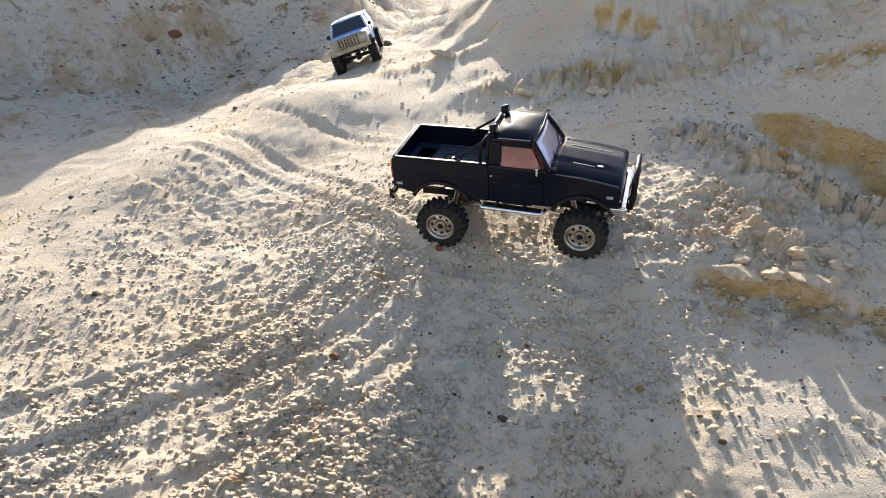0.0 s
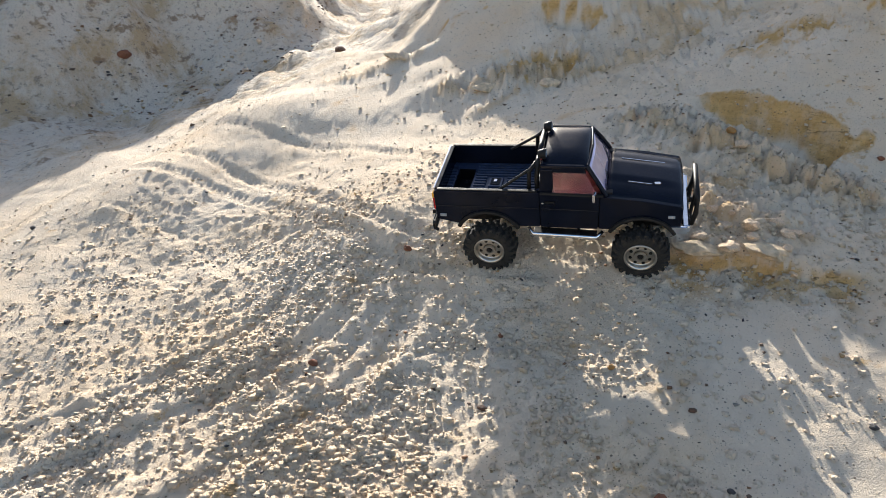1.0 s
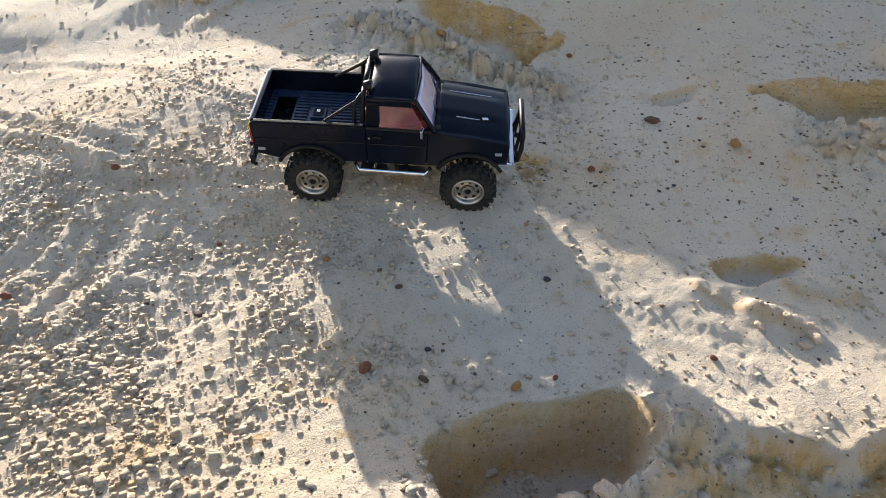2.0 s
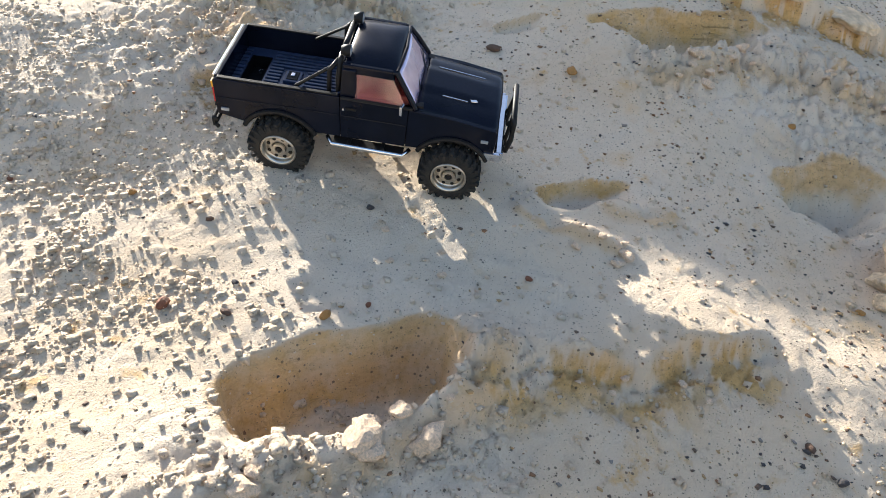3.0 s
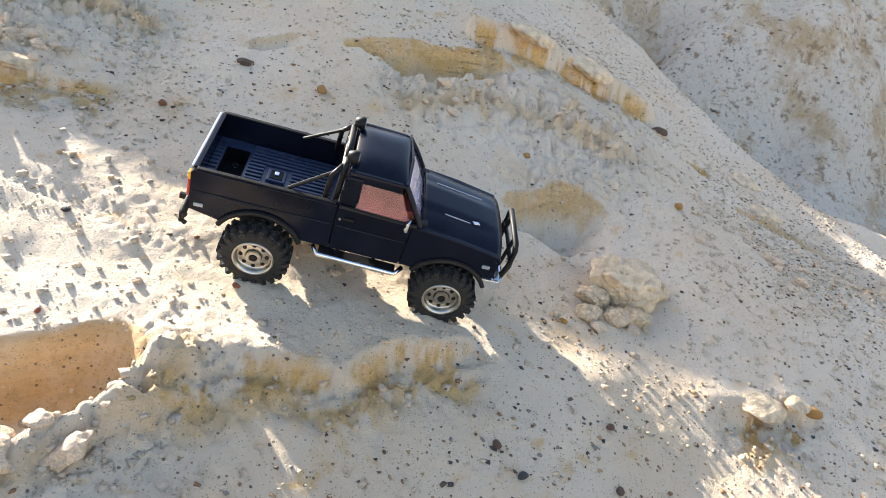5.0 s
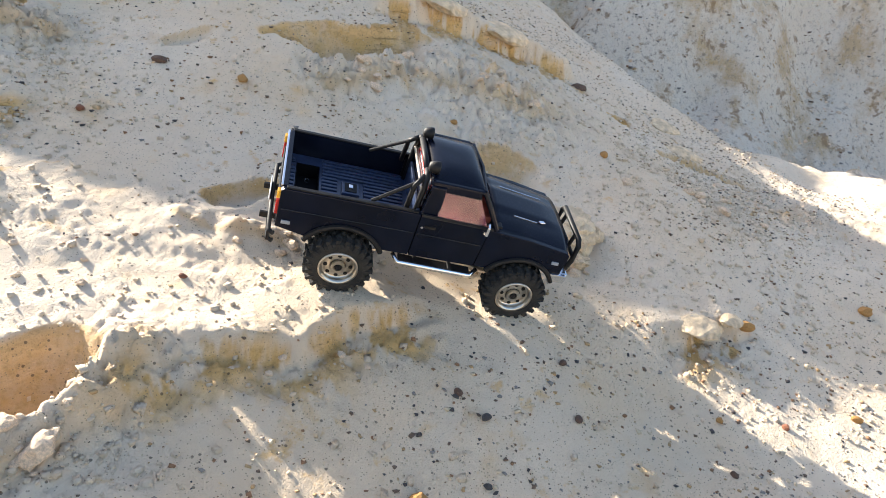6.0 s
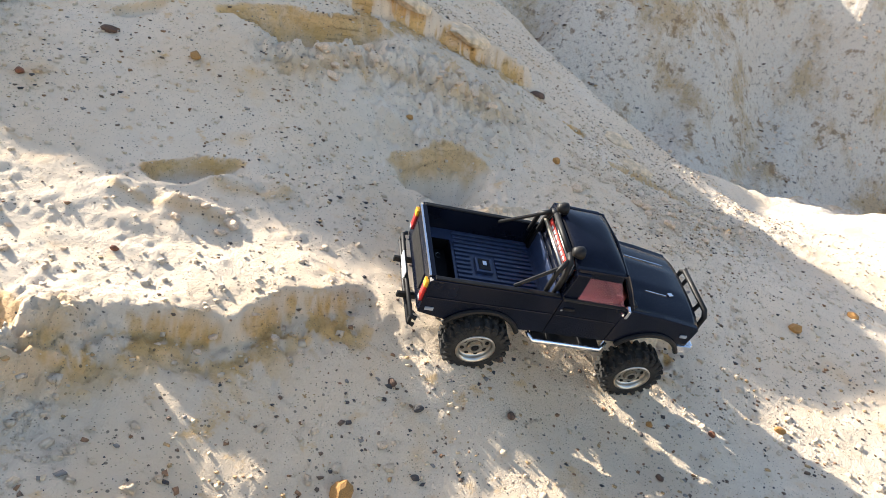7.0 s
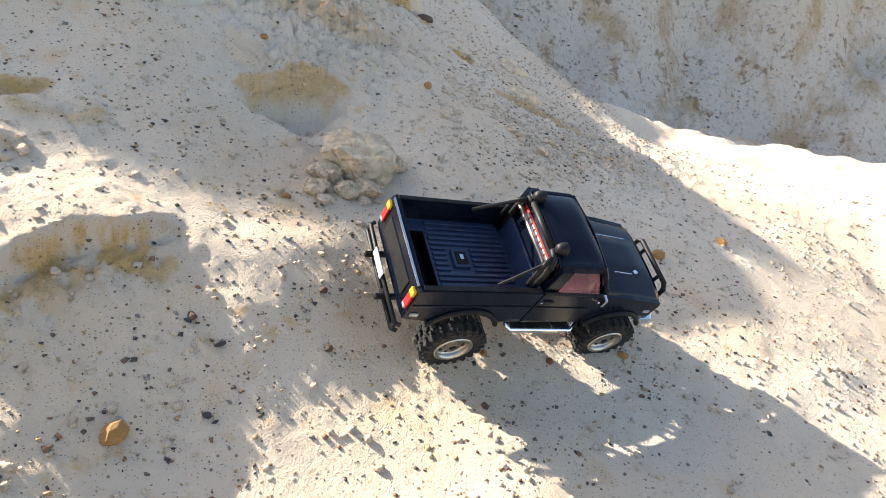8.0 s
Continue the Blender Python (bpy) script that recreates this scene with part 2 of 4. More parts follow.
def plate(outline, y0, y1, bevel=0.002, bm=None):
    """An outline in x and z, as thick as from y0 to y1."""
    bm = bm or bmesh.new()
    f = bm.faces.new([bm.verts.new((x, y0, z)) for x, z in outline])
    out = bmesh.ops.extrude_face_region(bm, geom=[f])["geom"]
    bmesh.ops.translate(bm, vec=(0, y1 - y0, 0), verts=[v for v in out if isinstance(v, bmesh.types.BMVert)])
    if bevel:
        rim = [e for e in bm.edges if abs(e.verts[0].co.y - y1) < 1e-6 and abs(e.verts[1].co.y - y1) < 1e-6]
        bmesh.ops.bevel(bm, geom=rim, offset=bevel, segments=2, affect="EDGES", profile=0.6)
    return bm


def lathe(profile, sides=40, bm=None, at=(0, 0, 0)):
    """A profile of (radius, y) turned round the y axis."""
    bm = bm or bmesh.new()
    rings = [[bm.verts.new((r * math.sin(k * math.tau / sides) + at[0], y + at[1], r * math.cos(k * math.tau / sides) + at[2])) for k in range(sides)] for r, y in profile]
    for a, c in zip(rings, rings[1:]):
        for k in range(sides):
            bm.faces.new((a[k], a[(k + 1) % sides], c[(k + 1) % sides], c[k]))
    return bm


def skin(fn, nu, nv, thick, bm=None):
    """A curved panel: fn(u, v) for u, v in 0..1, with a second face thick below it."""
    bm = bm or bmesh.new()
    layers = []
    for d in (0.0, -thick):
        layers.append([[bm.verts.new(Vector(fn(i / nu, j / nv)) + Vector((0, 0, d))) for j in range(nv + 1)] for i in range(nu + 1)])
    top, low = layers
    for i in range(nu):
        for j in range(nv):
            bm.faces.new((top[i][j], top[i + 1][j], top[i + 1][j + 1], top[i][j + 1]))
            bm.faces.new((low[i][j], low[i][j + 1], low[i + 1][j + 1], low[i + 1][j]))
    ring = [(i, 0) for i in range(nu)] + [(nu, j) for j in range(nv)] + [(i, nv) for i in range(nu, 0, -1)] + [(0, j) for j in range(nv, 0, -1)]
    for (a, b), (c, d) in zip(ring, ring[1:] + ring[:1]):
        bm.faces.new((top[a][b], low[a][b], low[c][d], top[c][d]))
    return bm


def pane(corners, thick, bm=None):
    """A flat pane through four corners."""
    bm = bm or bmesh.new()
    c = [Vector(p) for p in corners]
    n = (c[1] - c[0]).cross(c[3] - c[0]).normalized() * thick / 2
    a, b = [bm.verts.new(p + n) for p in c], [bm.verts.new(p - n) for p in c]
    bm.faces.new(a), bm.faces.new(b[::-1])
    for i in range(4):
        bm.faces.new((a[i], b[i], b[(i + 1) % 4], a[(i + 1) % 4]))
    return bm


def arch(cx, cz, r, low, n=10):
    """The points of a wheel arch, front to rear, above the height low."""
    a = math.asin((low - cz) / r)
    return [(cx + r * math.cos(a + (math.pi - 2 * a) * k / n), cz + r * math.sin(a + (math.pi - 2 * a) * k / n)) for k in range(n + 1)]


# ---- ground ----
def lattice(x, y, seed):
    """Smooth noise from -1 to 1 on a unit lattice."""
    xi, yi = np.floor(x).astype(np.int64), np.floor(y).astype(np.int64)
    fx, fy = x - xi, y - yi
    fx, fy = fx * fx * fx * (fx * (fx * 6 - 15) + 10), fy * fy * fy * (fy * (fy * 6 - 15) + 10)

    def corner(i, j):
        n = (i * 374761393 + j * 668265263 + seed * 982451653) & 0xFFFFFFFF
        n = ((n ^ (n >> 13)) * 1274126177) & 0xFFFFFFFF
        return ((n ^ (n >> 16)) & 0xFFFF) / 32767.5 - 1

    a, b = corner(xi, yi), corner(xi + 1, yi)
    c, d = corner(xi, yi + 1), corner(xi + 1, yi + 1)
    return (a + (b - a) * fx) * (1 - fy) + (c + (d - c) * fx) * fy


def rough(x, y, size, octaves, seed, fall=0.5):
    total, gain = 0, 1.0
    for k in range(octaves):
        ca, sa = math.cos(k * 1.1 + seed), math.sin(k * 1.1 + seed)
        total = total + gain * lattice((x * ca - y * sa) / size, (x * sa + y * ca) / size, seed + k)
        size, gain = size * 0.5, gain * fall
    return total


def step(v, lo, hi):
    s = np.clip((v - lo) / (hi - lo), 0, 1)
    return s * s * (3 - 2 * s)


def soft(v, k):
    """Zero below 0, v above, rounded over k."""
    return k * np.logaddexp(0, v / k)


def oval(x, y, cx, cy, rx, ry, turn):
    c, s = math.cos(radians(turn)), math.sin(radians(turn))
    u, v = (x - cx) * c + (y - cy) * s, -(x - cx) * s + (y - cy) * c
    return u / rx, v / ry


def along(x, y, points):
    """Distance to a line through points, its side (positive to the left), the way along it, and its length."""
    best, side, way, run = np.full(x.shape, 9.0), np.zeros(x.shape), np.zeros(x.shape), 0.0
    for (ax, ay), (bx, by) in zip(points, points[1:]):
        dx, dy = bx - ax, by - ay
        n = math.hypot(dx, dy)
        f = np.clip(((x - ax) * dx + (y - ay) * dy) / n**2, 0, 1)
        px, py = x - ax - f * dx, y - ay - f * dy
        d = np.hypot(px, py)
        near = d < best
        best = np.where(near, d, best)
        side = np.where(near, np.sign(dx * py - dy * px) * d, side)
        way = np.where(near, run + f * n, way)
        run += n
    return best, side, way, run


def curve(points, n=6):
    """A rounded line through points."""
    p = [points[0], *points, points[-1]]
    out = []
    for a, b, c, d in zip(p, p[1:], p[2:], p[3:]):
        for k in range(n):
            s = k / n
            out.append(tuple(0.5 * (2 * b[i] + (c[i] - a[i]) * s + (2 * a[i] - 5 * b[i] + 4 * c[i] - d[i]) * s**2 + (3 * b[i] - a[i] - 3 * c[i] + d[i]) * s**3) for i in (0, 1)))
    return out + [points[-1]]


# broad swells of the hillside: x, y, radius, height
SWELLS = [
    (0.69, 1.52, 0.35, 0.062),
    (2.43, -0.67, 0.55, 0.102),
    (2.1, 0.98, 0.55, 0.125),
    (0.06, 1.52, 0.35, 0.074),
    (1.95, 0.05, 0.35, 0.043),
    (1.53, 1.1, 0.35, 0.06),
    (0.9, -0.16, 0.35, -0.1),
    (2.37, 0.05, 0.35, 0.031),
    (-0.99, 2.36, 0.35, 0.079),
    (0.75, 0.5, 0.25, -0.03),
    (1.35, -0.25, 0.25, -0.055),
    (1.65, 0.35, 0.25, -0.049),
    (1.2, 0.8, 0.25, -0.026),
    (0.15, 0.8, 0.25, -0.019),
    (1.11, 1.73, 0.35, 0.069),
    (1.65, -0.4, 0.25, -0.041),
    (0.6, 1.25, 0.25, 0.026),
    (0.75, 0.2, 0.25, -0.014),
    (0.5, 2.0, 0.3, 0.016),
    (0.85, 1.6, 0.3, -0.02),
    (1.2, 1.5, 0.3, -0.09),
    (-0.85, 1.66, 0.28, 0.02),
    (-1.0, 1.3, 0.35, 0.06),
    (1.0, -0.14, 0.24, -0.032),
    (-0.55, 2.55, 0.3, 0.09),
    (-0.75, 2.75, 0.3, -0.03),
    (-0.8, 2.0, 0.3, 0.07),
    (-1.0, 2.4, 0.3, -0.07),
    (-1.1, 1.75, 0.3, 0.045),
    (-1.4, 1.9, 0.3, -0.045),
    (-1.5, 1.4, 0.3, 0.037),
# the next two rise out of view, added only to shade the slope before them
] + [(1.7, 2.0, 0.5, 0.33), (2.2, 1.9, 0.45, 0.25), (-0.95, 2.15, 0.35, 0.03)]
# hollows: x, y, half length, half width, turn, depth, wall steepness, ochre
HOLLOWS = [
    (0.560, 0.400, 0.168, 0.084, 3, 0.110, 0.26, 0.62),
    (1.145, 0.625, 0.095, 0.045, -12, 0.040, 0.5, 0.7),
    (1.715, 0.430, 0.140, 0.095, -25, 0.075, 0.55, 0.6),
    (1.730, 0.940, 0.230, 0.090, -16, 0.100, 0.45, 0.7),
    (1.020, 1.680, 0.230, 0.095, -50, 0.098, 0.4, 0.9),
    (0.660, 2.600, 0.130, 0.060, -30, 0.060, 0.4, 1.0),
    (0.090, 2.930, 0.100, 0.040, -10, 0.040, 0.4, 0.9),
    (2.510, 0.490, 0.060, 0.045, -30, 0.045, 0.5, 0.8),
    (2.600, 0.190, 0.190, 0.045, -38, 0.040, 0.4, 0.6),
    (1.340, 1.160, 0.060, 0.030, -20, 0.022, 0.5, 0.4),
]
# ridges of thrown-up sand: line, half width, height, lumpiness
RIDGES = [
    (((0.28, 0.27), (0.40, 0.30), (0.55, 0.295), (0.68, 0.315), (0.75, 0.37)), 0.050, 0.030, 0.8),
    (((0.70, 0.31), (0.78, 0.305), (0.90, 0.295)), 0.045, 0.020, 0.6),
    (((0.99, 0.61), (1.05, 0.53), (1.11, 0.47)), 0.022, 0.020, 0.8),
    (((1.18, 0.56), (1.25, 0.52)), 0.040, 0.022, 0.4),
    (((1.56, 0.86), (1.77, 0.83), (1.95, 0.70), (2.05, 0.60)), 0.070, 0.028, 1.6),
    (((0.70, 1.80), (0.80, 1.60), (0.92, 1.48), (1.08, 1.38)), 0.065, 0.050, 1.7),
    (((0.20, 2.40), (0.42, 2.37), (0.66, 2.33)), 0.070, 0.045, 1.0),
    (((-0.28, 2.78), (-0.10, 2.81), (0.06, 2.84)), 0.055, 0.040, 0.9),
    (((0.28, 2.18), (0.38, 2.26)), 0.040, 0.025, 0.8),
]
# broken ledges: line, height above, slump below, reach
LEDGES = [
    (curve([(0.66, 0.335), (0.76, 0.345), (0.86, 0.335), (0.95, 0.272), (1.06, 0.262), (1.15, 0.225), (1.24, 0.225)]), 0.022, 0.016, 0.16),
    (curve([(1.86, 1.08), (2.02, 1.00), (2.22, 0.90), (2.50, 0.78), (2.64, 0.74)]), 0.060, 0.020, 0.16),
    (curve([(1.52, -0.05), (1.60, -0.105), (1.68, -0.135), (1.78, -0.21)]), 0.022, 0.020, 0.07),
    (curve([(0.30, 2.52), (0.50, 2.46), (0.72, 2.36)]), 0.020, 0.020, 0.10),
    (curve([(1.0, 2.12), (1.25, 2.0), (1.5, 1.86)]), 0.012, 0.012, 0.12),
    (curve([(0.50, 1.22), (0.66, 1.13), (0.84, 1.10), (0.98, 1.06)]), 0.012, 0.020, 0.08),
]
# wheel ruts: line, half width, depth, tread marks
RUTS = [
    (curve([(-1.6, 2.55), (-0.95, 2.30), (-0.59, 2.09), (-0.27, 1.80), (-0.04, 1.46), (0.10, 1.36)]), 0.022, 0.0045, 1.0),
    (curve([(-1.4, 2.30), (-0.80, 2.05), (-0.45, 1.85), (-0.2, 1.58), (0.0, 1.30), (0.2, 1.22), (0.36, 1.13)]), 0.022, 0.0040, 1.0),
    (curve([(0.2, 1.22), (0.39, 1.11), (0.53, 0.98), (0.68, 0.84), (0.83, 0.64), (0.93, 0.51), (1.05, 0.39)]), 0.021, 0.0018, 0.35),
    (curve([(-1.1, 2.70), (-0.50, 2.32), (0.0, 1.95), (0.22, 1.60), (0.40, 1.38)]), 0.022, 0.0035, 0.9),
    (curve([(-0.05, 1.38), (-0.08, 1.23), (-0.16, 1.11), (-0.30, 0.99), (-0.55, 0.83), (-0.9, 0.66)]), 0.026, 0.0065, 0.2),
    (curve([(0.05, 1.28), (0.02, 1.12), (-0.06, 0.98), (-0.20, 0.84), (-0.42, 0.68), (-0.8, 0.5)]), 0.028, 0.006, 0.2),
    (curve([(-0.20, 1.40), (-0.26, 1.25), (-0.36, 1.12), (-0.6, 0.96), (-1.0, 0.8)]), 0.022, 0.005, 0.3),
    (curve([(-1.9, 2.2), (-1.0, 1.95), (-0.5, 1.62), (-0.35, 1.35)]), 0.05, 0.003, 0.0),
]


def height(x, y, fine=True):
    """The ground's height, and how much damp ochre sand is laid open, at arrays of x and y."""
    x, y = np.asarray(x, float), np.asarray(y, float)
    xe = x + soft(-1.7 - x, 0.15) - soft(x - 5.2, 0.3)
    ye = y + soft(-1.0 - y, 0.15) - soft(y - 3.0, 0.2)
    xq = xe - soft(xe - 3.4, 0.2)
    z = 0.2196 + 0.0805 * xe + 0.0987 * ye - 0.023 * xe * xe + 0.0853 * xe * ye + 0.0397 * ye * ye
    for cx, cy, r, h in SWELLS:
        z = z + h * np.exp(-((x - cx) ** 2 + (y - cy) ** 2) / r**2)
    z = z + 0.57 * step(x, 2.45, 3.9) * np.clip(soft(0.03 - y, 0.05), 0, 1.2)
    # the spur falls into the pit's next bay, whose far side rises again
    edge = 3.45 + 1.8 * (1 - step(y, -0.25, 0.4))
    z = z - 0.85 * soft(x - edge, 0.12)
    floor = -0.50 + 0.06 * rough(x, y, 1.4, 3, 31)
    z = floor + soft(z - floor, 0.1)
    u = 0.78 * x + 0.63 * y + 0.5 * rough(x, y, 1.9, 3, 17)
    z = z + 3.35 * step(u, 5.2, 9.1) * step(x, 2.6, 4.6)
    # the tall steep hill behind, whose crest throws the broad shade over the track
    crest = 0.56 + 0.05 * step(x, 0.7, 1.6) + 0.03 * rough(x, y, 0.5, 2, 29)
    z = z + crest * step(x - 0.10 * rough(x, y, 0.35, 3, 27), -0.12, 0.70) * step(y, 2.25, 3.5) * (1 - step(x, 2.2, 3.2)) * (1 - step(y, 3.8, 6.0))
    # bank behind, on the shadow side
    w = -0.45 * x + 0.9 * y + 0.35 * rough(x, y, 1.1, 3, 23)
    z = z + 1.65 * step(w, 4.7, 6.6) * step(-x, 0.3, 1.6)
    z = z + 0.07 * soft(y - 3.6, 0.3) * step(y, 3.4, 5.0) * (1 - step(y, 12, 40))
    out = np.maximum(np.maximum(-2.6 - x, x - 5.5), np.maximum(-2.2 - y, y - 5.5))
    z = z + 0.10 * rough(x, y, 0.8, 3, 9) * step(out, 0.0, 1.0)
    damp = np.zeros(x.shape)
    churn = np.exp(-(((x + 0.25) / 0.48) ** 2 + ((y - 0.98) / 0.34) ** 2)) + 0.6 * np.exp(-(((x + 0.4) / 0.5) ** 2 + ((y - 1.7) / 0.4) ** 2))
    crust = np.exp(-(((x - 0.72) / 0.26) ** 2 + ((y - 1.33) / 0.2) ** 2)) + np.exp(-(((x - 1.95) / 0.3) ** 2 + ((y - 0.62) / 0.2) ** 2)) + 0.7 * np.exp(-(((x - 2.6) / 0.35) ** 2 + ((y + 0.05) / 0.22) ** 2)) + 0.8 * np.exp(-(((x - 0.43) / 0.26) ** 2 + ((y - 2.36) / 0.09) ** 2)) + 0.9 * np.exp(-(((x - 1.05) / 0.5) ** 2 + ((y - 2.45) / 0.5) ** 2))
    for cx, cy, rx, ry, turn, depth, steep, tone in HOLLOWS:
        near = (np.abs(x - cx) < 2.0 * rx + 0.1) & (np.abs(y - cy) < 2.0 * rx + 0.1)
        if not near.any():
            continue
        a, b = oval(x[near], y[near], cx, cy, rx, ry, turn)
        ragged = 1.0 if depth > 0.1 else 1.7
        a, b = a + 0.12 * ragged * rough(x[near], y[near], 0.11, 4, 41), b + 0.14 * ragged * rough(x[near], y[near], 0.11, 4, 43)
        d = (np.abs(a) ** 3 + np.abs(b) ** 3) ** (1 / 3)
        steep = steep + (0.85 - steep) * step(-b, -0.1, 0.9) * (depth < 0.1)
        wall = 1 - step(d, 1 - steep, 1.04)
        z[near] -= depth * wall
        z[near] += depth * 0.03 * (1 - wall) * np.abs(rough(x[near], y[near], 0.03, 2, 47)) * (d < 1.6)
        z[near] += 0.07 * depth * rough(x[near], y[near], 0.05, 4, 49, 0.6) * wall
        z[near] += depth * 0.06 * np.exp(-(((d - 1.22) / 0.16) ** 2)) * (b < 0.3)
        damp[near] = np.maximum(damp[near], tone * step(d, 0.55, 0.8) * (1 - step(d, 1.0, 1.12)) * (step(b, -0.6, 0.1) if depth > 0.1 else step(b + 0.25 * rough(x[near], y[near], 0.05, 3, 45), 0.0, 0.5)))
    for line, wide, high, lumps in RIDGES:
        mx, my = sum(p[0] for p in line) / len(line), sum(p[1] for p in line) / len(line)
        near = (np.abs(x - mx) < 0.7) & (np.abs(y - my) < 0.7)
        if not near.any():
            continue
        d, side, way, run = along(x[near], y[near], line)
        body = np.exp(-((d / wide) ** 2)) * (0.75 + 0.5 * rough(x[near], y[near], 0.09, 2, 51))
        lump = (1 - 2 * np.abs(rough(x[near], y[near], 0.04, 4, 57, 0.6))) * lumps * np.exp(-((d / wide / 1.3) ** 2))
        z[near] += high * (0.8 * body + 0.32 * lump)
        damp[near] = np.maximum(damp[near], 0.55 * np.exp(-(((side + wide * 0.7) / wide / 0.5) ** 2)) * np.exp(-((d / wide / 1.3) ** 2)))
    # broken ledges: the sand stands higher on the line's left and has slumped away on its right
    for line, up, down, reach in LEDGES:
        lo, hi = np.min(line, 0) - 0.45, np.max(line, 0) + 0.45
        near = (x > lo[0]) & (x < hi[0]) & (y > lo[1]) & (y < hi[1])
        if not near.any():
            continue
        xx, yy = x[near], y[near]
        d, side, way, run = along(xx, yy, line)
        side = side + 0.014 * rough(xx, yy, 0.08, 4, 61, 0.6)
        ends = step(way, 0.0, 0.10) * (1 - step(way, run - 0.10, run)) * (d < 0.4)
        face = step(side, -0.022, 0.006)
        z[near] += ends * (up * face * np.exp(-soft(side, 0.01) / reach) - down * (1 - face) * np.exp(-soft(-side, 0.01) / 0.10))
        z[near] += ends * 0.012 * (0.45 - np.abs(rough(xx, yy, 0.045, 5, 63, 0.65))) * np.exp(-(((side + 0.045) / 0.06) ** 2))
        slump = step(rough(xx, yy, 0.05, 4, 67, 0.65), -0.25, 0.25)
        damp[near] = np.maximum(damp[near], ends * 0.8 * step(side, -0.15, -0.03) * (1 - step(side, -0.010, 0.004)) * (0.12 + 0.88 * slump))
    for line, wide, deep, tread in RUTS:
        lo, hi = np.min(line, 0) - 0.2, np.max(line, 0) + 0.2
        near = (x > lo[0]) & (x < hi[0]) & (y > lo[1]) & (y < hi[1])
        if not near.any():
            continue
        d, side, way, run = along(x[near], y[near], line)
        ends = step(way, 0, 0.15) * (1 - step(way, run - 0.1, run))
        rut = 1 - step(d, wide * 0.75, wide * 1.15)
        berm = np.exp(-(((d - wide * 1.55) / wide / 0.5) ** 2)) * (1 + 0.8 * rough(x[near], y[near], 0.05, 2, 71))
        marks = np.sin(way / 0.021 * math.tau + np.sign(side) * 1.2 + np.abs(side) * 60) * 0.0026 * tread * rut
        z[near] += ends * (-deep * rut + 0.55 * deep * berm + marks)
    if fine:
        churn, crust = np.minimum(churn, 1), np.minimum(crust, 1)
        lumps = rough(x, y, 0.040, 4, 77, 0.62)
        sharp = 0.5 - np.abs(rough(x, y, 0.030, 3, 79, 0.6))
        clods = np.maximum(rough(x, y, 0.024, 2, 81) - 0.30, 0)
        plates = np.abs(rough(x, y, 0.06, 4, 87, 0.6))
        patch = step(lattice(x / 0.22, y / 0.22, 91), -0.5, 0.6)
        z = z + 0.012 * rough(x, y, 0.28, 3, 73) * step(np.abs(x) + np.abs(y), 0, 0.5)
        z = z + (0.0010 + 0.0018 * churn) * lumps + (0.0012 * patch + 0.0030 * churn) * sharp + (0.003 * patch + 0.008 * churn) * clods
        z = z + 0.030 * crust * (plates - 0.3) + 0.008 * crust * (clods + sharp * 0.5)
        damp = np.maximum(damp, 0.5 * crust * step(rough(x, y, 0.10, 4, 103, 0.65), 0.0, 0.45))
        z = z - 0.010 * crust * np.exp(-((rough(x, y, 0.085, 4, 105, 0.55) / 0.07) ** 2))
        far = step(np.hypot(x - 0.5, y), 2.6, 4.5)
        z = z + far * (0.05 * rough(x, y, 0.35, 4, 93, 0.6) + 0.03 * np.maximum(rough(x, y, 0.16, 2, 95) - 0.3, 0))
        damp = np.maximum(damp, far * (0.12 + 0.6 * step(w, 5.2, 5.8) * step(-x, 0.3, 1.2)) * step(rough(x, y, 0.5, 4, 97, 0.65), 0.2, 1.0))
    return z, damp


def ground_at(x, y):
    return float(height(np.array([x]), np.array([y]))[0][0])


def spread(lo, a, b, hi, pitch, grow):
    """Steps along an axis: even between a and b, growing wider out to lo and hi."""
    mid = list(np.arange(a, b, pitch))
    right, left, s = [], [], pitch
    while (right or [b])[-1] < hi:
        s *= grow
        right.append((right or [mid[-1]])[-1] + s)
    s = pitch
    while (left or [a])[-1] > lo:
        s *= grow
        left.append((left or [a])[-1] - s)
    return np.array(left[::-1] + mid + right)


def build_ground():
    xs = spread(-300, -0.75, 2.35, 300, PITCH, 1.03)
    ys = spread(-300, -0.62, 1.75, 300, PITCH, 1.03)
    gx, gy = np.meshgrid(xs, ys, indexing="ij")
    z, damp = height(gx.ravel(), gy.ravel())
    nx, ny = len(xs), len(ys)
    me = bpy.data.meshes.new("ground")
    me.vertices.add(nx * ny)
    me.vertices.foreach_set("co", np.stack([gx.ravel(), gy.ravel(), z], 1).astype(np.float32).ravel())
    i = np.arange(nx * ny).reshape(nx, ny)
    quads = np.stack([i[:-1, :-1], i[1:, :-1], i[1:, 1:], i[:-1, 1:]], -1).reshape(-1, 4)
    me.loops.add(quads.size)
    me.loops.foreach_set("vertex_index", quads.ravel().astype(np.int32))
    me.polygons.add(len(quads))
    me.polygons.foreach_set("loop_start", (np.arange(len(quads)) * 4).astype(np.int32))
    me.polygons.foreach_set("use_smooth", np.ones(len(quads), dtype=bool))
    me.update(calc_edges=True)
    me.attributes.new("damp", "FLOAT", "POINT").data.foreach_set("value", damp.astype(np.float32))
    coarse = step(np.hypot(gx.ravel() - 0.5, gy.ravel()), 2.8, 4.2)
    me.attributes.new("coarse", "FLOAT", "POINT").data.foreach_set("value", coarse.astype(np.float32))
    me.materials.append(SAND)
    return tagged(new("ground", me), "pale loose sand hillside with ruts, pits and ochre layers", "sand", kind="structure")


PITCH = 0.0054
ground = build_ground()


# ---- the toy vehicles ----
TYRE = 0.056


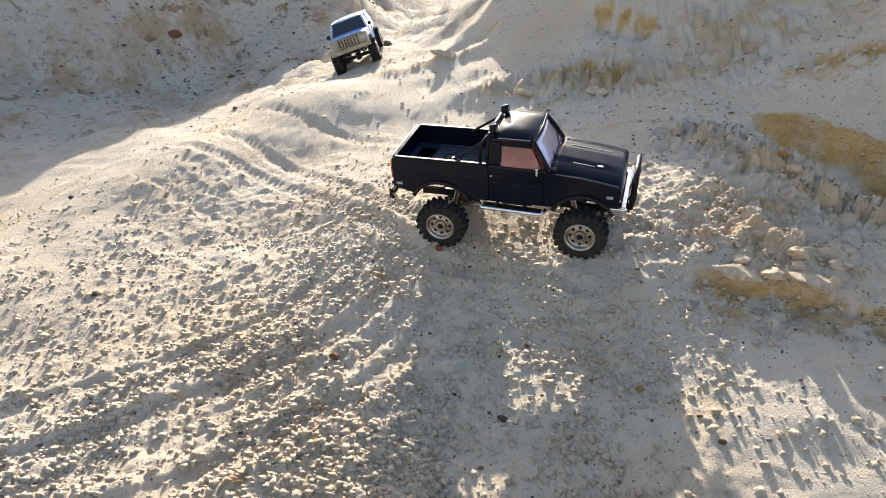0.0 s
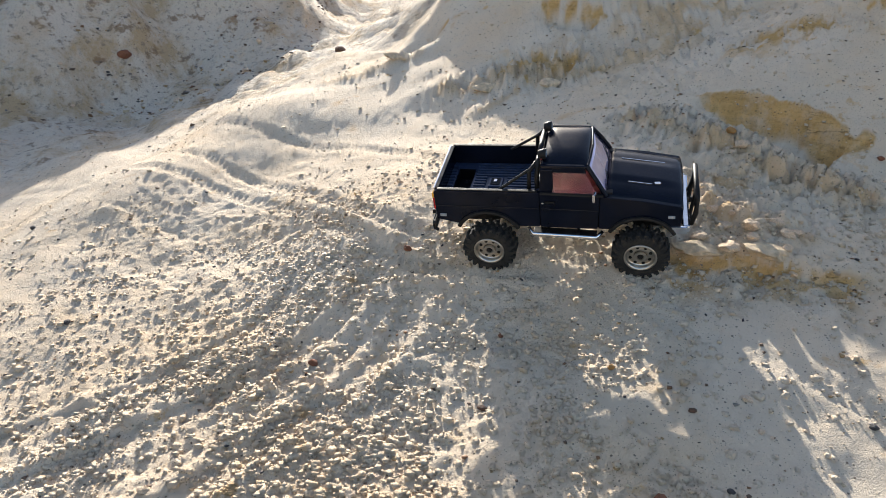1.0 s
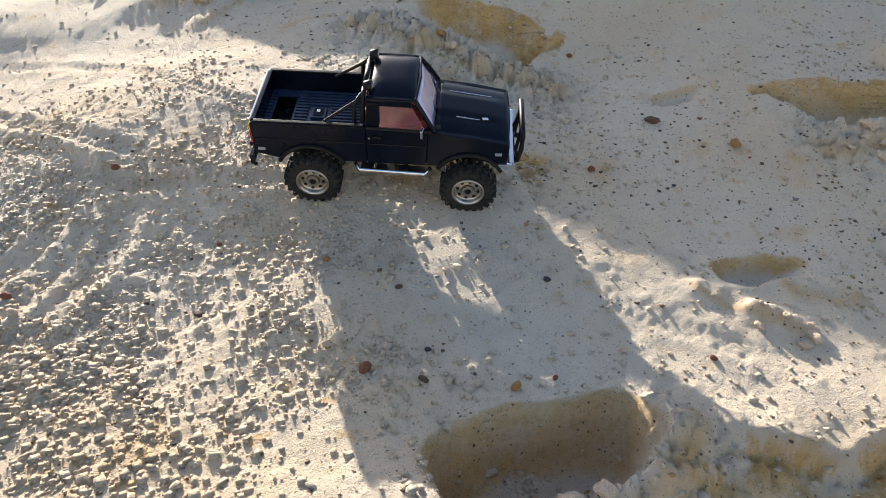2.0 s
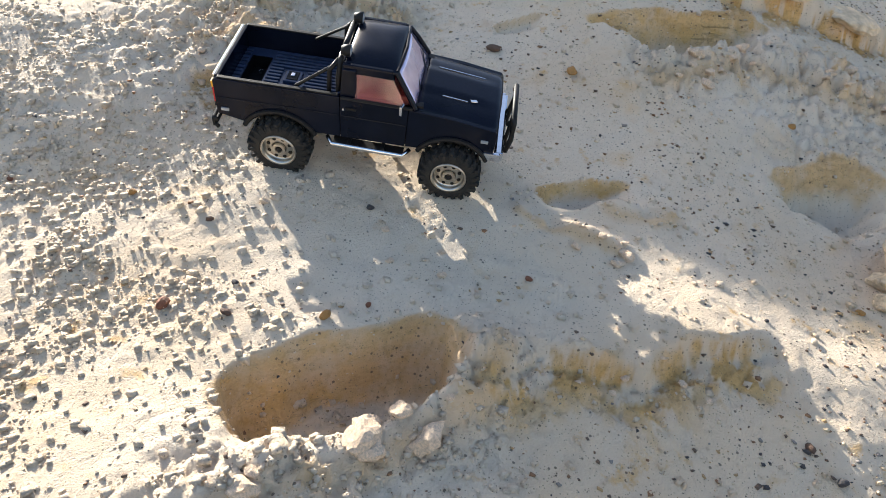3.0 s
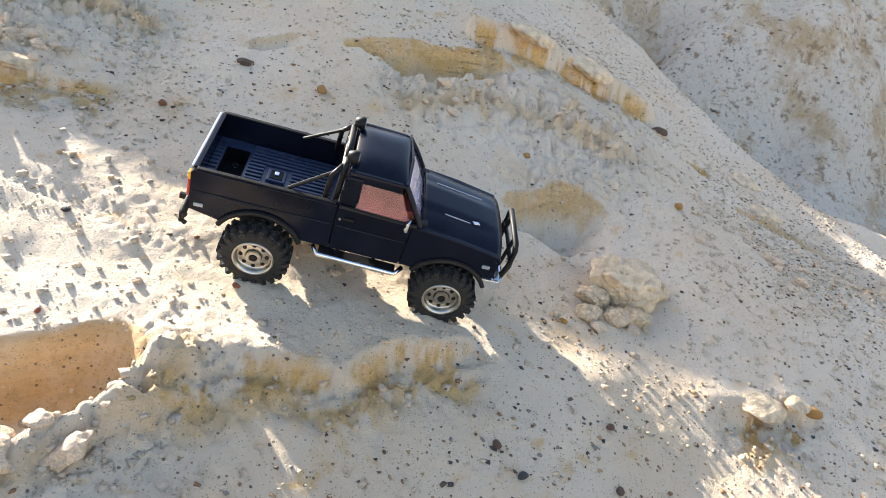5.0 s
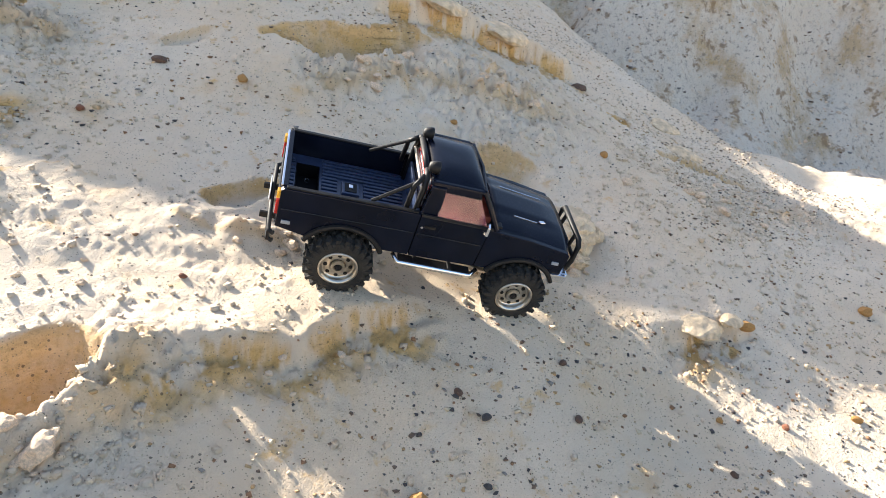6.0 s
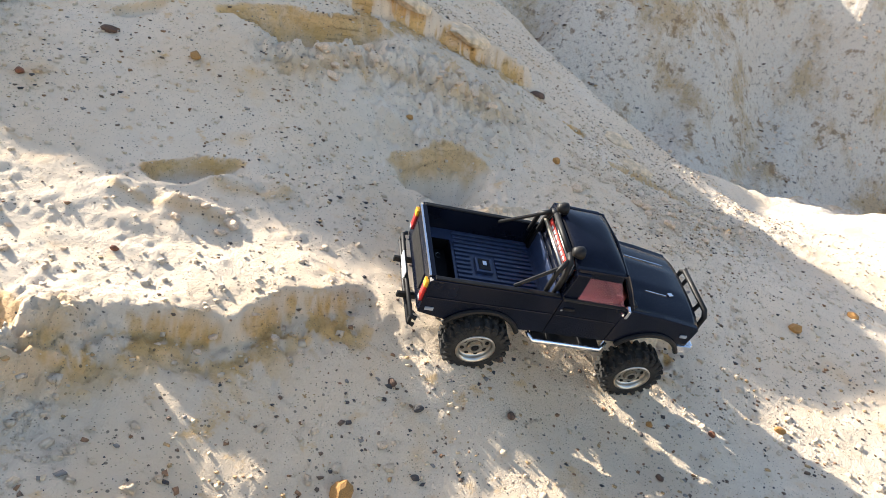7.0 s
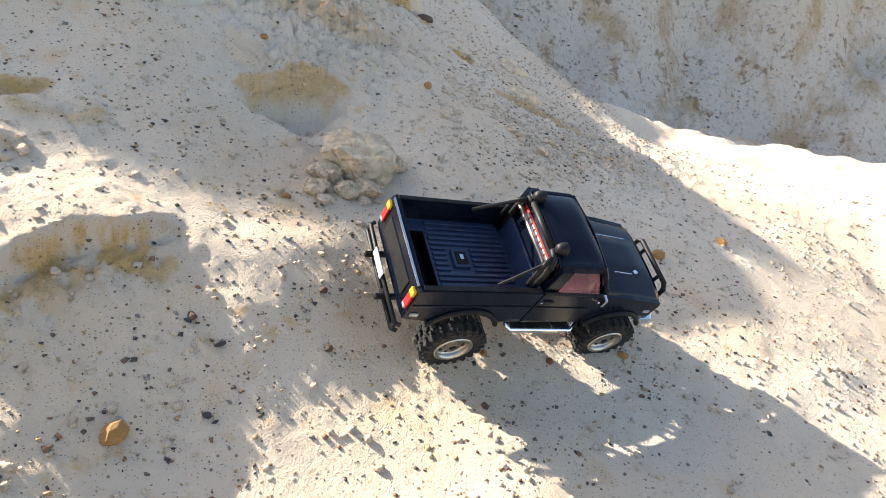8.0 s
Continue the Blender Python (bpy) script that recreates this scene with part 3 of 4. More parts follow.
def build_wheel(name, parent, out, rim_mat):
    """A wheel whose axle is the y axis; out is the side of its face, -1 or 1."""
    wheel = part(name, lathe([(0.012, 0.018 * out), (0.012, -0.006 * out), (0.007, -0.006 * out), (0.007, 0.018 * out), (0.012, 0.018 * out)], 12), STEEL, parent, "steel wheel hub")
    w, r = 0.021, TYRE - 0.004
    shape = [(0.030, -w * 0.8), (0.034, -w * 0.98), (0.043, -w), (r - 0.004, -w * 0.9), (r - 0.001, -w * 0.7), (r, 0), (r - 0.001, w * 0.7), (r - 0.004, w * 0.9), (0.043, w), (0.034, w * 0.98), (0.030, w * 0.8), (0.028, 0.0), (0.030, -w * 0.8)]
    bm = lathe(shape, 44)
    for k in range(22):
        for side in (-1, 1):
            a = (k + (0.5 if side > 0 else 0)) * 360 / 22
            for at, size, skew in (((0, side * 0.0145, r + 0.0005), (0.0075, 0.011, 0.008), 18), ((0, side * 0.0050, r + 0.0012), (0.0065, 0.0075, 0.006), -24), ((0, side * 0.0195, r - 0.0065), (0.0070, 0.0042, 0.0115), 0)):
                lug = bmesh.new()
                box(size, (0, 0, 0), 0.0012, (0, 0, skew * side), lug)
                bmesh.ops.translate(lug, vec=at, verts=lug.verts)
                bmesh.ops.rotate(lug, cent=(0, 0, 0), matrix=Euler((0, radians(a), 0)).to_matrix(), verts=lug.verts)
                me = bpy.data.meshes.new("lug")
                lug.to_mesh(me)
                lug.free()
                bm.from_mesh(me)
                bpy.data.meshes.remove(me)
    part("tyre", bm, RUBBER, wheel, "knobbly black rubber tyre")
    o = out
    rim = part("rim", lathe([(0.0315, w * 0.62 * o), (0.0325, w * 1.02 * o), (0.0290, w * 1.05 * o), (0.0275, w * 0.70 * o), (0.0262, w * 0.42 * o), (0.0235, w * 0.50 * o), (0.0150, w * 0.62 * o), (0.0125, w * 0.60 * o), (0.0125, w * 0.2 * o), (0.030, w * 0.1 * o), (0.0315, w * 0.62 * o)], 40), rim_mat, wheel, "satin silver rim with punched slots", True)
    for k in range(8):
        a = k * math.tau / 8
        part("slot", lathe([(0.0001, 0.0006 * o), (0.0034, 0.0006 * o), (0.0034, -0.001 * o), (0.0001, -0.001 * o)], 10, at=(0.0203 * math.sin(a), w * 0.575 * o, 0.0203 * math.cos(a))), TRIM, rim)
    for k in range(5):
        a = k * math.tau / 5
        part("nut", lathe([(0.0022, 0.0), (0.0022, 0.003 * o), (0.0001, 0.0034 * o)], 6, at=(0.0085 * math.sin(a), w * 0.62 * o, 0.0085 * math.cos(a))), STEEL, wheel)
    part("hub_cap", lathe([(0.0125, w * 0.60 * o), (0.006, w * 0.63 * o), (0.0052, w * 0.85 * o), (0.0001, w * 0.88 * o)], 14), TRIM, wheel)
    return wheel


def build_chassis(body, base, track):
    for y in (-0.032, 0.032):
        part("frame_rail", box((0.43, 0.008, 0.016), (0, y, 0.030), 0.001), TRIM, body)
    for x in (-base, base):
        ax = part("axle", tube([(x, -track, 0), (x, track, 0)], 0.0085), TRIM, body, "black axle housing")
        part("diff_case", lathe([(0.0001, -0.016), (0.016, -0.012), (0.019, 0), (0.016, 0.012), (0.0001, 0.016)], 16, at=(x, 0.012, 0.0)), TRIM, ax)
        for y in (-0.045, 0.045):
            part("shock_absorber", tube([(x - 0.012 * (1 if x > 0 else -1), y, 0.0), (x - 0.03 * (1 if x > 0 else -1), y * 0.95, 0.06)], 0.0055), STEEL, body, "silver coil shock absorber")
            part("suspension_link", tube([(x, y * 0.8, -0.004), (x * 0.28, y * 0.72, 0.012)], 0.0032, 8), STEEL, body, "silver suspension link")
    part("drive_shaft", tube([(-base, 0.012, 0.004), (0, 0.006, 0.018), (base, 0.012, 0.004)], 0.004), STEEL, body)
    part("gearbox", box((0.07, 0.05, 0.03), (0, 0, 0.022), 0.004), TRIM, body)


def build_pickup():
    t = thing("toy_pickup_truck", "black radio-controlled pickup truck with chrome trim on sand", "toy truck")
    low, top, yb = 0.051, 0.134, 0.090
    arc_r, arc_f = arch(-0.153, 0.014, 0.068, low), arch(0.153, 0.012, 0.068, low)
    for s in (-1, 1):
        y1 = yb * s
        bed = part("bed_side", plate([(-0.262, low + 0.012), (-0.262, top - 0.004), (-0.258, top), (-0.046, top), (-0.046, low)] + arc_r, y1 - 0.011 * s, y1, 0.0012), BLACK, t, "glossy black bed side panel")
        part("side_crease", tube([(-0.258, y1 + 0.0005 * s, 0.098), (-0.05, y1 + 0.0005 * s, 0.098)], 0.0013, 6), BLACK, bed)
        part("bed_rail", box((0.205, 0.007, 0.003), (-0.152, y1 - 0.006 * s, top + 0.0010), 0.0012), TRIM, bed)
        part("side_marker", box((0.014, 0.003, 0.006), (-0.247, y1 + 0.0008 * s, 0.074), 0.001), CLEAR, bed, "small clear side marker")
        door = part("door", plate([(-0.0448, low), (0.0682, low), (0.0712, 0.128), (-0.0448, 0.132)], y1 - 0.009 * s, y1 + 0.0005 * s, 0.0008), BLACK, t, "glossy black door")
        part("door_handle", box((0.018, 0.004, 0.005), (-0.026, y1 + 0.001 * s, 0.114), 0.001), TRIM, door)
        part("door_lock", lathe([(0.0022, 0), (0.0022, 0.0022 * s), (0.0001, 0.0024 * s)], 8, at=(-0.039, y1 + 0.0004 * s, 0.112)), CHROME, door)
        part("door_crease", tube([(-0.042, y1 + 0.0008 * s, 0.098), (0.067, y1 + 0.0008 * s, 0.096)], 0.0012, 6), BLACK, door)
        fender = part("front_fender", plate([(0.0695, low)] + arc_f[::-1] + [(0.224, low + 0.012), (0.226, 0.104), (0.222, 0.110), (0.150, 0.122), (0.072, 0.129)], y1 - 0.009 * s, y1, 0.0012), BLACK, t, "glossy black front fender")
        part("side_marker", box((0.013, 0.003, 0.006), (0.206, y1 + 0.0008 * s, 0.087), 0.001), CLEAR, fender, "small clear side marker")
        for cx, cz, host in ((-0.153, 0.014, bed), (0.153, 0.012, fender)):
            pts = arch(cx, cz, 0.0705, low - 0.004, 14)
            part("wheel_flare", tube([(x, y1 + 0.002 * s, z) for x, z in pts], 0.0045, 8), TRIM, host, "matt black wheel arch flare")
        step_bar = part("side_step", tube([(-0.070, y1 - 0.004 * s, 0.046), (-0.060, y1 + 0.007 * s, 0.038), (0.066, y1 + 0.007 * s, 0.034), (0.078, y1 - 0.004 * s, 0.042)], 0.0042, 10), CHROME, t, "polished chrome side step bar", True)
        part("tread_plate", box((0.126, 0.020, 0.003), (0.004, y1 - 0.003 * s, 0.0375), 0.0006, (0, 1.8, 0)), TRIM, step_bar)
        for x in (-0.03, 0.03):
            part("step_bracket", box((0.006, 0.03, 0.004), (x, y1 - 0.010 * s, 0.040), 0.001), TRIM, step_bar)
        mirror = part("door_mirror", tube([(0.058, y1, 0.124), (0.060, y1 + 0.012 * s, 0.130)], 0.0022, 8), CHROME, t, "chrome door mirror")
        part("mirror_head", box((0.005, 0.014, 0.017), (0.062, y1 + 0.014 * s, 0.139), 0.002, (0, 0, 12 * s)), CHROME, mirror)
        # greenhouse on this side
        part("side_window", pane([(-0.020, 0.0872 * s, 0.131), (0.068, 0.0872 * s, 0.129), (0.042, 0.0765 * s, 0.175), (-0.020, 0.0765 * s, 0.177)], 0.002), PINKGLASS, t, "pink-tinted side window")
        part("front_pillar", tube([(0.083, 0.086 * s, 0.130), (0.062, 0.079 * s, 0.164), (0.046, 0.071 * s, 0.187)], 0.0045, 8), BLACK, t)
        part("rear_pillar", plate([(-0.046, 0.130), (-0.017, 0.130), (-0.019, 0.186), (-0.042, 0.186)], 0.0765 * s, 0.0855 * s, 0.002), BLACK, t)
        part("window_header", plate([(-0.042, 0.174), (0.044, 0.173), (0.040, 0.190), (-0.042, 0.191)], 0.0705 * s, 0.0780 * s, 0.003), BLACK, t)
        part("inner_sill", plate([(-0.060, 0.046), (0.086, 0.046), (0.086, 0.128), (-0.060, 0.128)], 0.0760 * s, 0.0785 * s, 0.0), WELL, t)
        part("window_sill_trim", tube([(-0.044, 0.0885 * s, 0.133), (0.078, 0.0875 * s, 0.130)], 0.003, 8), TRIM, t)
        part("roof_gutter", tube([(-0.040, 0.0755 * s, 0.186), (0.044, 0.0735 * s, 0.186)], 0.0035, 8), BLACK, t)
        tail = part("tail_light", box((0.006, 0.012, 0.030), (-0.2635, 0.080 * s, 0.098), 0.0015), RED, t, "red and amber tail light")
        part("amber_lens", box((0.0065, 0.0122, 0.012), (-0.2638, 0.080 * s, 0.119), 0.0012), AMBER, tail)
        part("clear_lens", box((0.0066, 0.0100, 0.006), (-0.2638, 0.080 * s, 0.086), 0.001), CLEAR, tail)
        head = part("headlight", box((0.004, 0.030, 0.020), (0.2225, 0.067 * s, 0.092), 0.001), CLEAR, t, "square clear headlight")
        part("headlight_bezel", box((0.004, 0.036, 0.026), (0.2245, 0.066 * s, 0.092), 0.002), TRIM, head)
        # roll bar, one leg and one brace a side
        leg = part("roll_bar_leg", tube([(-0.053, 0.070 * s, 0.092), (-0.051, 0.069 * s, 0.160), (-0.049, 0.060 * s, 0.187), (-0.049, 0.045 * s, 0.191)], 0.0050, 10), TRIM, t, "black tubular roll bar leg", True)
        part("second_leg", tube([(-0.068, 0.070 * s, 0.128), (-0.066, 0.068 * s, 0.170), (-0.052, 0.058 * s, 0.187)], 0.0042, 10), TRIM, leg, "", True)
        part("roll_bar_brace", tube([(-0.052, 0.062 * s, 0.182), (-0.125, 0.074 * s, 0.132)], 0.0030, 8), TRIM, t, "thin black roll bar brace")
        lamp = part("roof_lamp", lathe([(0.0001, -0.008), (0.007, -0.007), (0.0102, 0.002), (0.0106, 0.008), (0.0095, 0.009), (0.0001, 0.0078)], 20), TRIM, t, "round black roof lamp", True)
        lamp.matrix_basis = pose(-0.042, 0.052 * s, 0.2015, 0, 0, -90)
        part("lamp_lens", lathe([(0.0092, 0.0085), (0.006, 0.0100), (0.0001, 0.0108)], 20), CLEAR, lamp, "", True)
        part("lamp_bracket", box((0.004, 0.004, 0.014), (0.0, -0.004, -0.010), 0.001), CHROME, lamp)
    part("roll_bar_hoop", tube([(-0.049, -0.046, 0.191), (-0.049, 0.046, 0.191)], 0.0050, 10), TRIM, t, "black tubular roll bar hoop", True)
    part("lower_hoop", tube([(-0.051, -0.066, 0.163), (-0.051, 0.066, 0.163)], 0.0038, 10), STEEL, t, "silver roll bar cross tube", True)
    # bed
    floor = part("bed_floor", box((0.152, 0.158, 0.004), (-0.127, 0, 0.090), 0.0), BEDLINER, t, "ribbed black plastic bed floor")
    part("floor_edge", box((0.018, 0.158, 0.004), (-0.2490, 0, 0.090), 0.0), BEDLINER, floor)
    for y in (-0.066, 0.066):
        part("floor_edge", box((0.037, 0.026, 0.004), (-0.2215, y, 0.090), 0.0), BEDLINER, floor)
    for k in range(15):
        y = -0.070 + k * 0.010
        for a, b in (((-0.198, -0.060),) if abs(y) > 0.023 else ((-0.198, -0.172), (-0.128, -0.060))):
            part("rib", box((b - a, 0.0056, 0.0045), ((a + b) / 2, y, 0.0936), 0.0012), BEDLINER, floor)
    for k in range(13):
        part("rib", box((0.012, 0.0070, 0.0040), (-0.2490, -0.066 + k * 0.011, 0.0934), 0.0010), BEDLINER, floor)
    tray = part("battery_tray", box((0.040, 0.110, 0.002), (-0.2215, 0, 0.066), 0.0), WELL, floor, "sunken black battery tray")
    for size, at in (((0.0015, 0.106, 0.026), (-0.2405, 0, 0.0790)), ((0.0015, 0.106, 0.026), (-0.2025, 0, 0.0790)), ((0.037, 0.0015, 0.026), (-0.2215, 0.0535, 0.0790)), ((0.037, 0.0015, 0.026), (-0.2215, -0.0535, 0.0790))):
        part("tray_wall", box(size, at, 0.0), WELL, tray)
    ring = [(-0.226 + 0.0045 * math.cos(a), -0.034 + 0.006 * math.sin(a), 0.0750) for a in np.linspace(0.3, 5.6, 12)]
    part("body_clip", tube(ring, 0.0007, 6), CHROME, floor, "bent wire body clip")
    part("body_clip", tube([(x + 0.006, y + 0.064, z) for x, y, z in ring], 0.0007, 6), CHROME, floor, "bent wire body clip")
    hatch = part("switch_hatch", box((0.030, 0.034, 0.006), (-0.150, 0, 0.0945), 0.003), BEDLINER, floor)
    part("switch_well", box((0.020, 0.024, 0.001), (-0.150, 0, 0.0982), 0.0004), TRIM, hatch)
    part("switch", box((0.007, 0.010, 0.003), (-0.150, 0.001, 0.0995), 0.001), CHROME, hatch, "small silver switch")
    part("bed_front_wall", box((0.005, 0.160, 0.052), (-0.050, 0, 0.108), 0.001), BEDLINER, t)
    gate = part("tailgate", box((0.008, 0.160, 0.072), (-0.259, 0, 0.097), 0.002), BLACK, t, "black tailgate with chrome top edge")
    part("gate_trim", box((0.0035, 0.162, 0.003), (-0.2618, 0, 0.1345), 0.0008), CHROME, gate)
    part("gate_cap", box((0.007, 0.162, 0.003), (-0.2562, 0, 0.1343), 0.001), BLACK, gate)
    part("gate_panel", box((0.002, 0.120, 0.034), (-0.2636, 0, 0.098), 0.001), TRIM, gate)
    for z, r in ((0.054, 0.0038), (0.039, 0.0038)):
        part("rear_bumper_bar", tube([(-0.262, -0.097, z), (-0.270, -0.092, z), (-0.2715, 0, z), (-0.270, 0.092, z), (-0.262, 0.097, z)], r, 10), TRIM, t, "black tubular rear bumper bar", True)
    for y in (-0.092, -0.03, 0.03, 0.092):
        part("bumper_post", box((0.005, 0.008, 0.018), (-0.270, y, 0.046), 0.001), TRIM, t)
    for y in (-0.04, 0.04):
        part("bumper_mount", box((0.05, 0.006, 0.010), (-0.262, y, 0.044), 0.001), TRIM, t)
    part("plate_holder", box((0.002, 0.050, 0.016), (-0.2760, 0.012, 0.060), 0.0006), WHITE, t, "blank white plate")
    # cab, hood and nose
    part("roof", skin(lambda u, v: (-0.043 + 0.092 * u, -0.0755 + 0.151 * v, 0.1875 + 0.013 * (1 - abs(2 * v - 1) ** 3.2) * (1 - 0.75 * (2 * u - 1) ** 4)), 12, 14, 0.004), BLACK, t, "glossy black cab roof", True)
    part("cab_back", box((0.004, 0.160, 0.022), (-0.044, 0, 0.140), 0.001), BLACK, t)
    rear = part("rear_window", pane([(-0.0445, -0.070, 0.150), (-0.0445, 0.070, 0.150), (-0.041, 0.066, 0.186), (-0.041, -0.066, 0.186)], 0.002), SMOKE, t, "dark rear window with a red sticker strip")
    strip = part("sticker_strip", pane([(-0.0462, -0.062, 0.154), (-0.0462, 0.062, 0.154), (-0.0448, 0.060, 0.172), (-0.0448, -0.060, 0.172)], 0.0006), REDPRINT, rear)
    for k in range(8):
        part("white_bar", box((0.0004, 0.0085, 0.0095), (-0.0462, -0.044 + k * 0.0122, 0.1640), 0.0, (0, 4.5, 0)), WHITE, strip)
    part("windscreen", skin(lambda u, v: (0.0815 - 0.036 * u + 0.006 * (1 - (2 * v - 1) ** 2), (-0.083 + 0.166 * v) * (1 - 0.14 * u), 0.131 + 0.055 * u), 6, 10, 0.0015), SCREENGLASS, t, "pink-tinted raked windscreen with a pale reflection put into its colour", True)
    part("windscreen_header", tube([(0.047, -0.071, 0.187), (0.052, 0, 0.190), (0.047, 0.071, 0.187)], 0.003, 8), BLACK, t)
    cowl = part("cowl", box((0.014, 0.160, 0.008), (0.088, 0, 0.129), 0.002), TRIM, t, "black cowl with wipers")
    for y in (-0.045, 0.02):
        part("wiper", tube([(0.086, y, 0.134), (0.072, y + 0.045, 0.152)], 0.0010, 6), TRIM, cowl)
    hood = part("hood", skin(lambda u, v: (0.084 + 0.140 * u + 0.003 * (1 - (2 * v - 1) ** 2) * u, -0.0845 + 0.169 * v, 0.1315 - 0.016 * u - 0.004 * u * u + 0.009 * (1 - abs(2 * v - 1) ** 4) - 0.003 + 0.003 * float(abs(v - 0.5) < 0.22) * min(1, 4 * (1 - u))), 14, 18, 0.004), BLACK, t, "glossy dark hood with raised centre", True)
    part("hood_strip", box((0.045, 0.0016, 0.0015), (0.145, -0.040, 0.1302), 0.0, (0, 7, 0)), CHROME, hood)
    part("hood_strip", box((0.085, 0.0016, 0.0015), (0.150, 0.040, 0.1298), 0.0, (0, 7, 0)), CHROME, hood)
    part("emblem", box((0.012, 0.007, 0.002), (0.178, -0.035, 0.1268), 0.001, (0, 9, 20)), CHROME, hood, "small chrome emblem")
    part("cabin_block", box((0.105, 0.140, 0.075), (0.018, 0, 0.092), 0.004), INTERIOR, t, "red-brown moulded cabin interior")
    for y in (-0.036, 0.036):
        part("seat_back", box((0.014, 0.050, 0.045), (-0.016, y, 0.148), 0.005, (0, -12, 0)), INTERIOR, t, "red moulded seat")
    part("dashboard", box((0.022, 0.140, 0.014), (0.064, 0, 0.134), 0.004), INTERIOR, t)
    part("steering_wheel", tube([(0.050 + 0.005 * math.sin(a), 0.036 + 0.014 * math.cos(a), 0.146 + 0.013 * math.sin(a)) for a in np.linspace(0, math.tau, 14)[:-1]], 0.0016, 6, None, True), TRIM, t)
    part("firewall", box((0.006, 0.160, 0.070), (0.084, 0, 0.090), 0.001), TRIM, t)
    grille = part("grille", box((0.006, 0.100, 0.040), (0.2215, 0, 0.088), 0.002), WELL, t, "black grille with chrome bars")
    for k in range(4):
        part("grille_bar", box((0.004, 0.096, 0.003), (0.2250, 0, 0.077 + k * 0.0075), 0.0008), DULL, grille)
    bumper = part("front_bumper", box((0.016, 0.178, 0.018), (0.234, 0, 0.056), 0.004), CHROME, t, "chrome front bumper")
    for s in (-1, 1):
        part("bumper_end", box((0.030, 0.007, 0.017), (0.222, 0.090 * s, 0.056), 0.003), CHROME, bumper)
    guard = [(0.246, -0.056, 0.046), (0.252, -0.058, 0.075), (0.252, -0.056, 0.106), (0.251, -0.048, 0.115), (0.251, 0.048, 0.115), (0.252, 0.056, 0.106), (0.252, 0.058, 0.075), (0.246, 0.056, 0.046)]
    bar = part("bull_bar", tube(guard, 0.0050, 10), TRIM, t, "black tubular bull bar", True)
    part("cross_bar", tube([(0.252, -0.058, 0.082), (0.253, 0, 0.082), (0.252, 0.058, 0.082)], 0.0036, 10), TRIM, bar, "", True)
    for y in (-0.03, 0.03):
        part("upright", tube([(0.244, y, 0.046), (0.251, y, 0.115)], 0.0036, 8), TRIM, bar)
        part("mount", box((0.04, 0.005, 0.010), (0.232, y, 0.042), 0.001), TRIM, bar)
    part("skid_plate", box((0.04, 0.09, 0.004), (0.226, 0, 0.038), 0.001, (0, 20, 0)), TRIM, t)
    build_chassis(t, 0.153, 0.085)
    wheels = {}
    first = {s: build_wheel("wheel", t, s, STEEL) for s in (-1, 1)}
    for x in (0.153, -0.153):
        for s in (-1, 1):
            at = pose(x, 0.092 * s, 0)
            wheels[(x, s)] = first[s] if x > 0 else copy_thing(first[s], at)
            wheels[(x, s)].matrix_basis = at
    return t, wheels


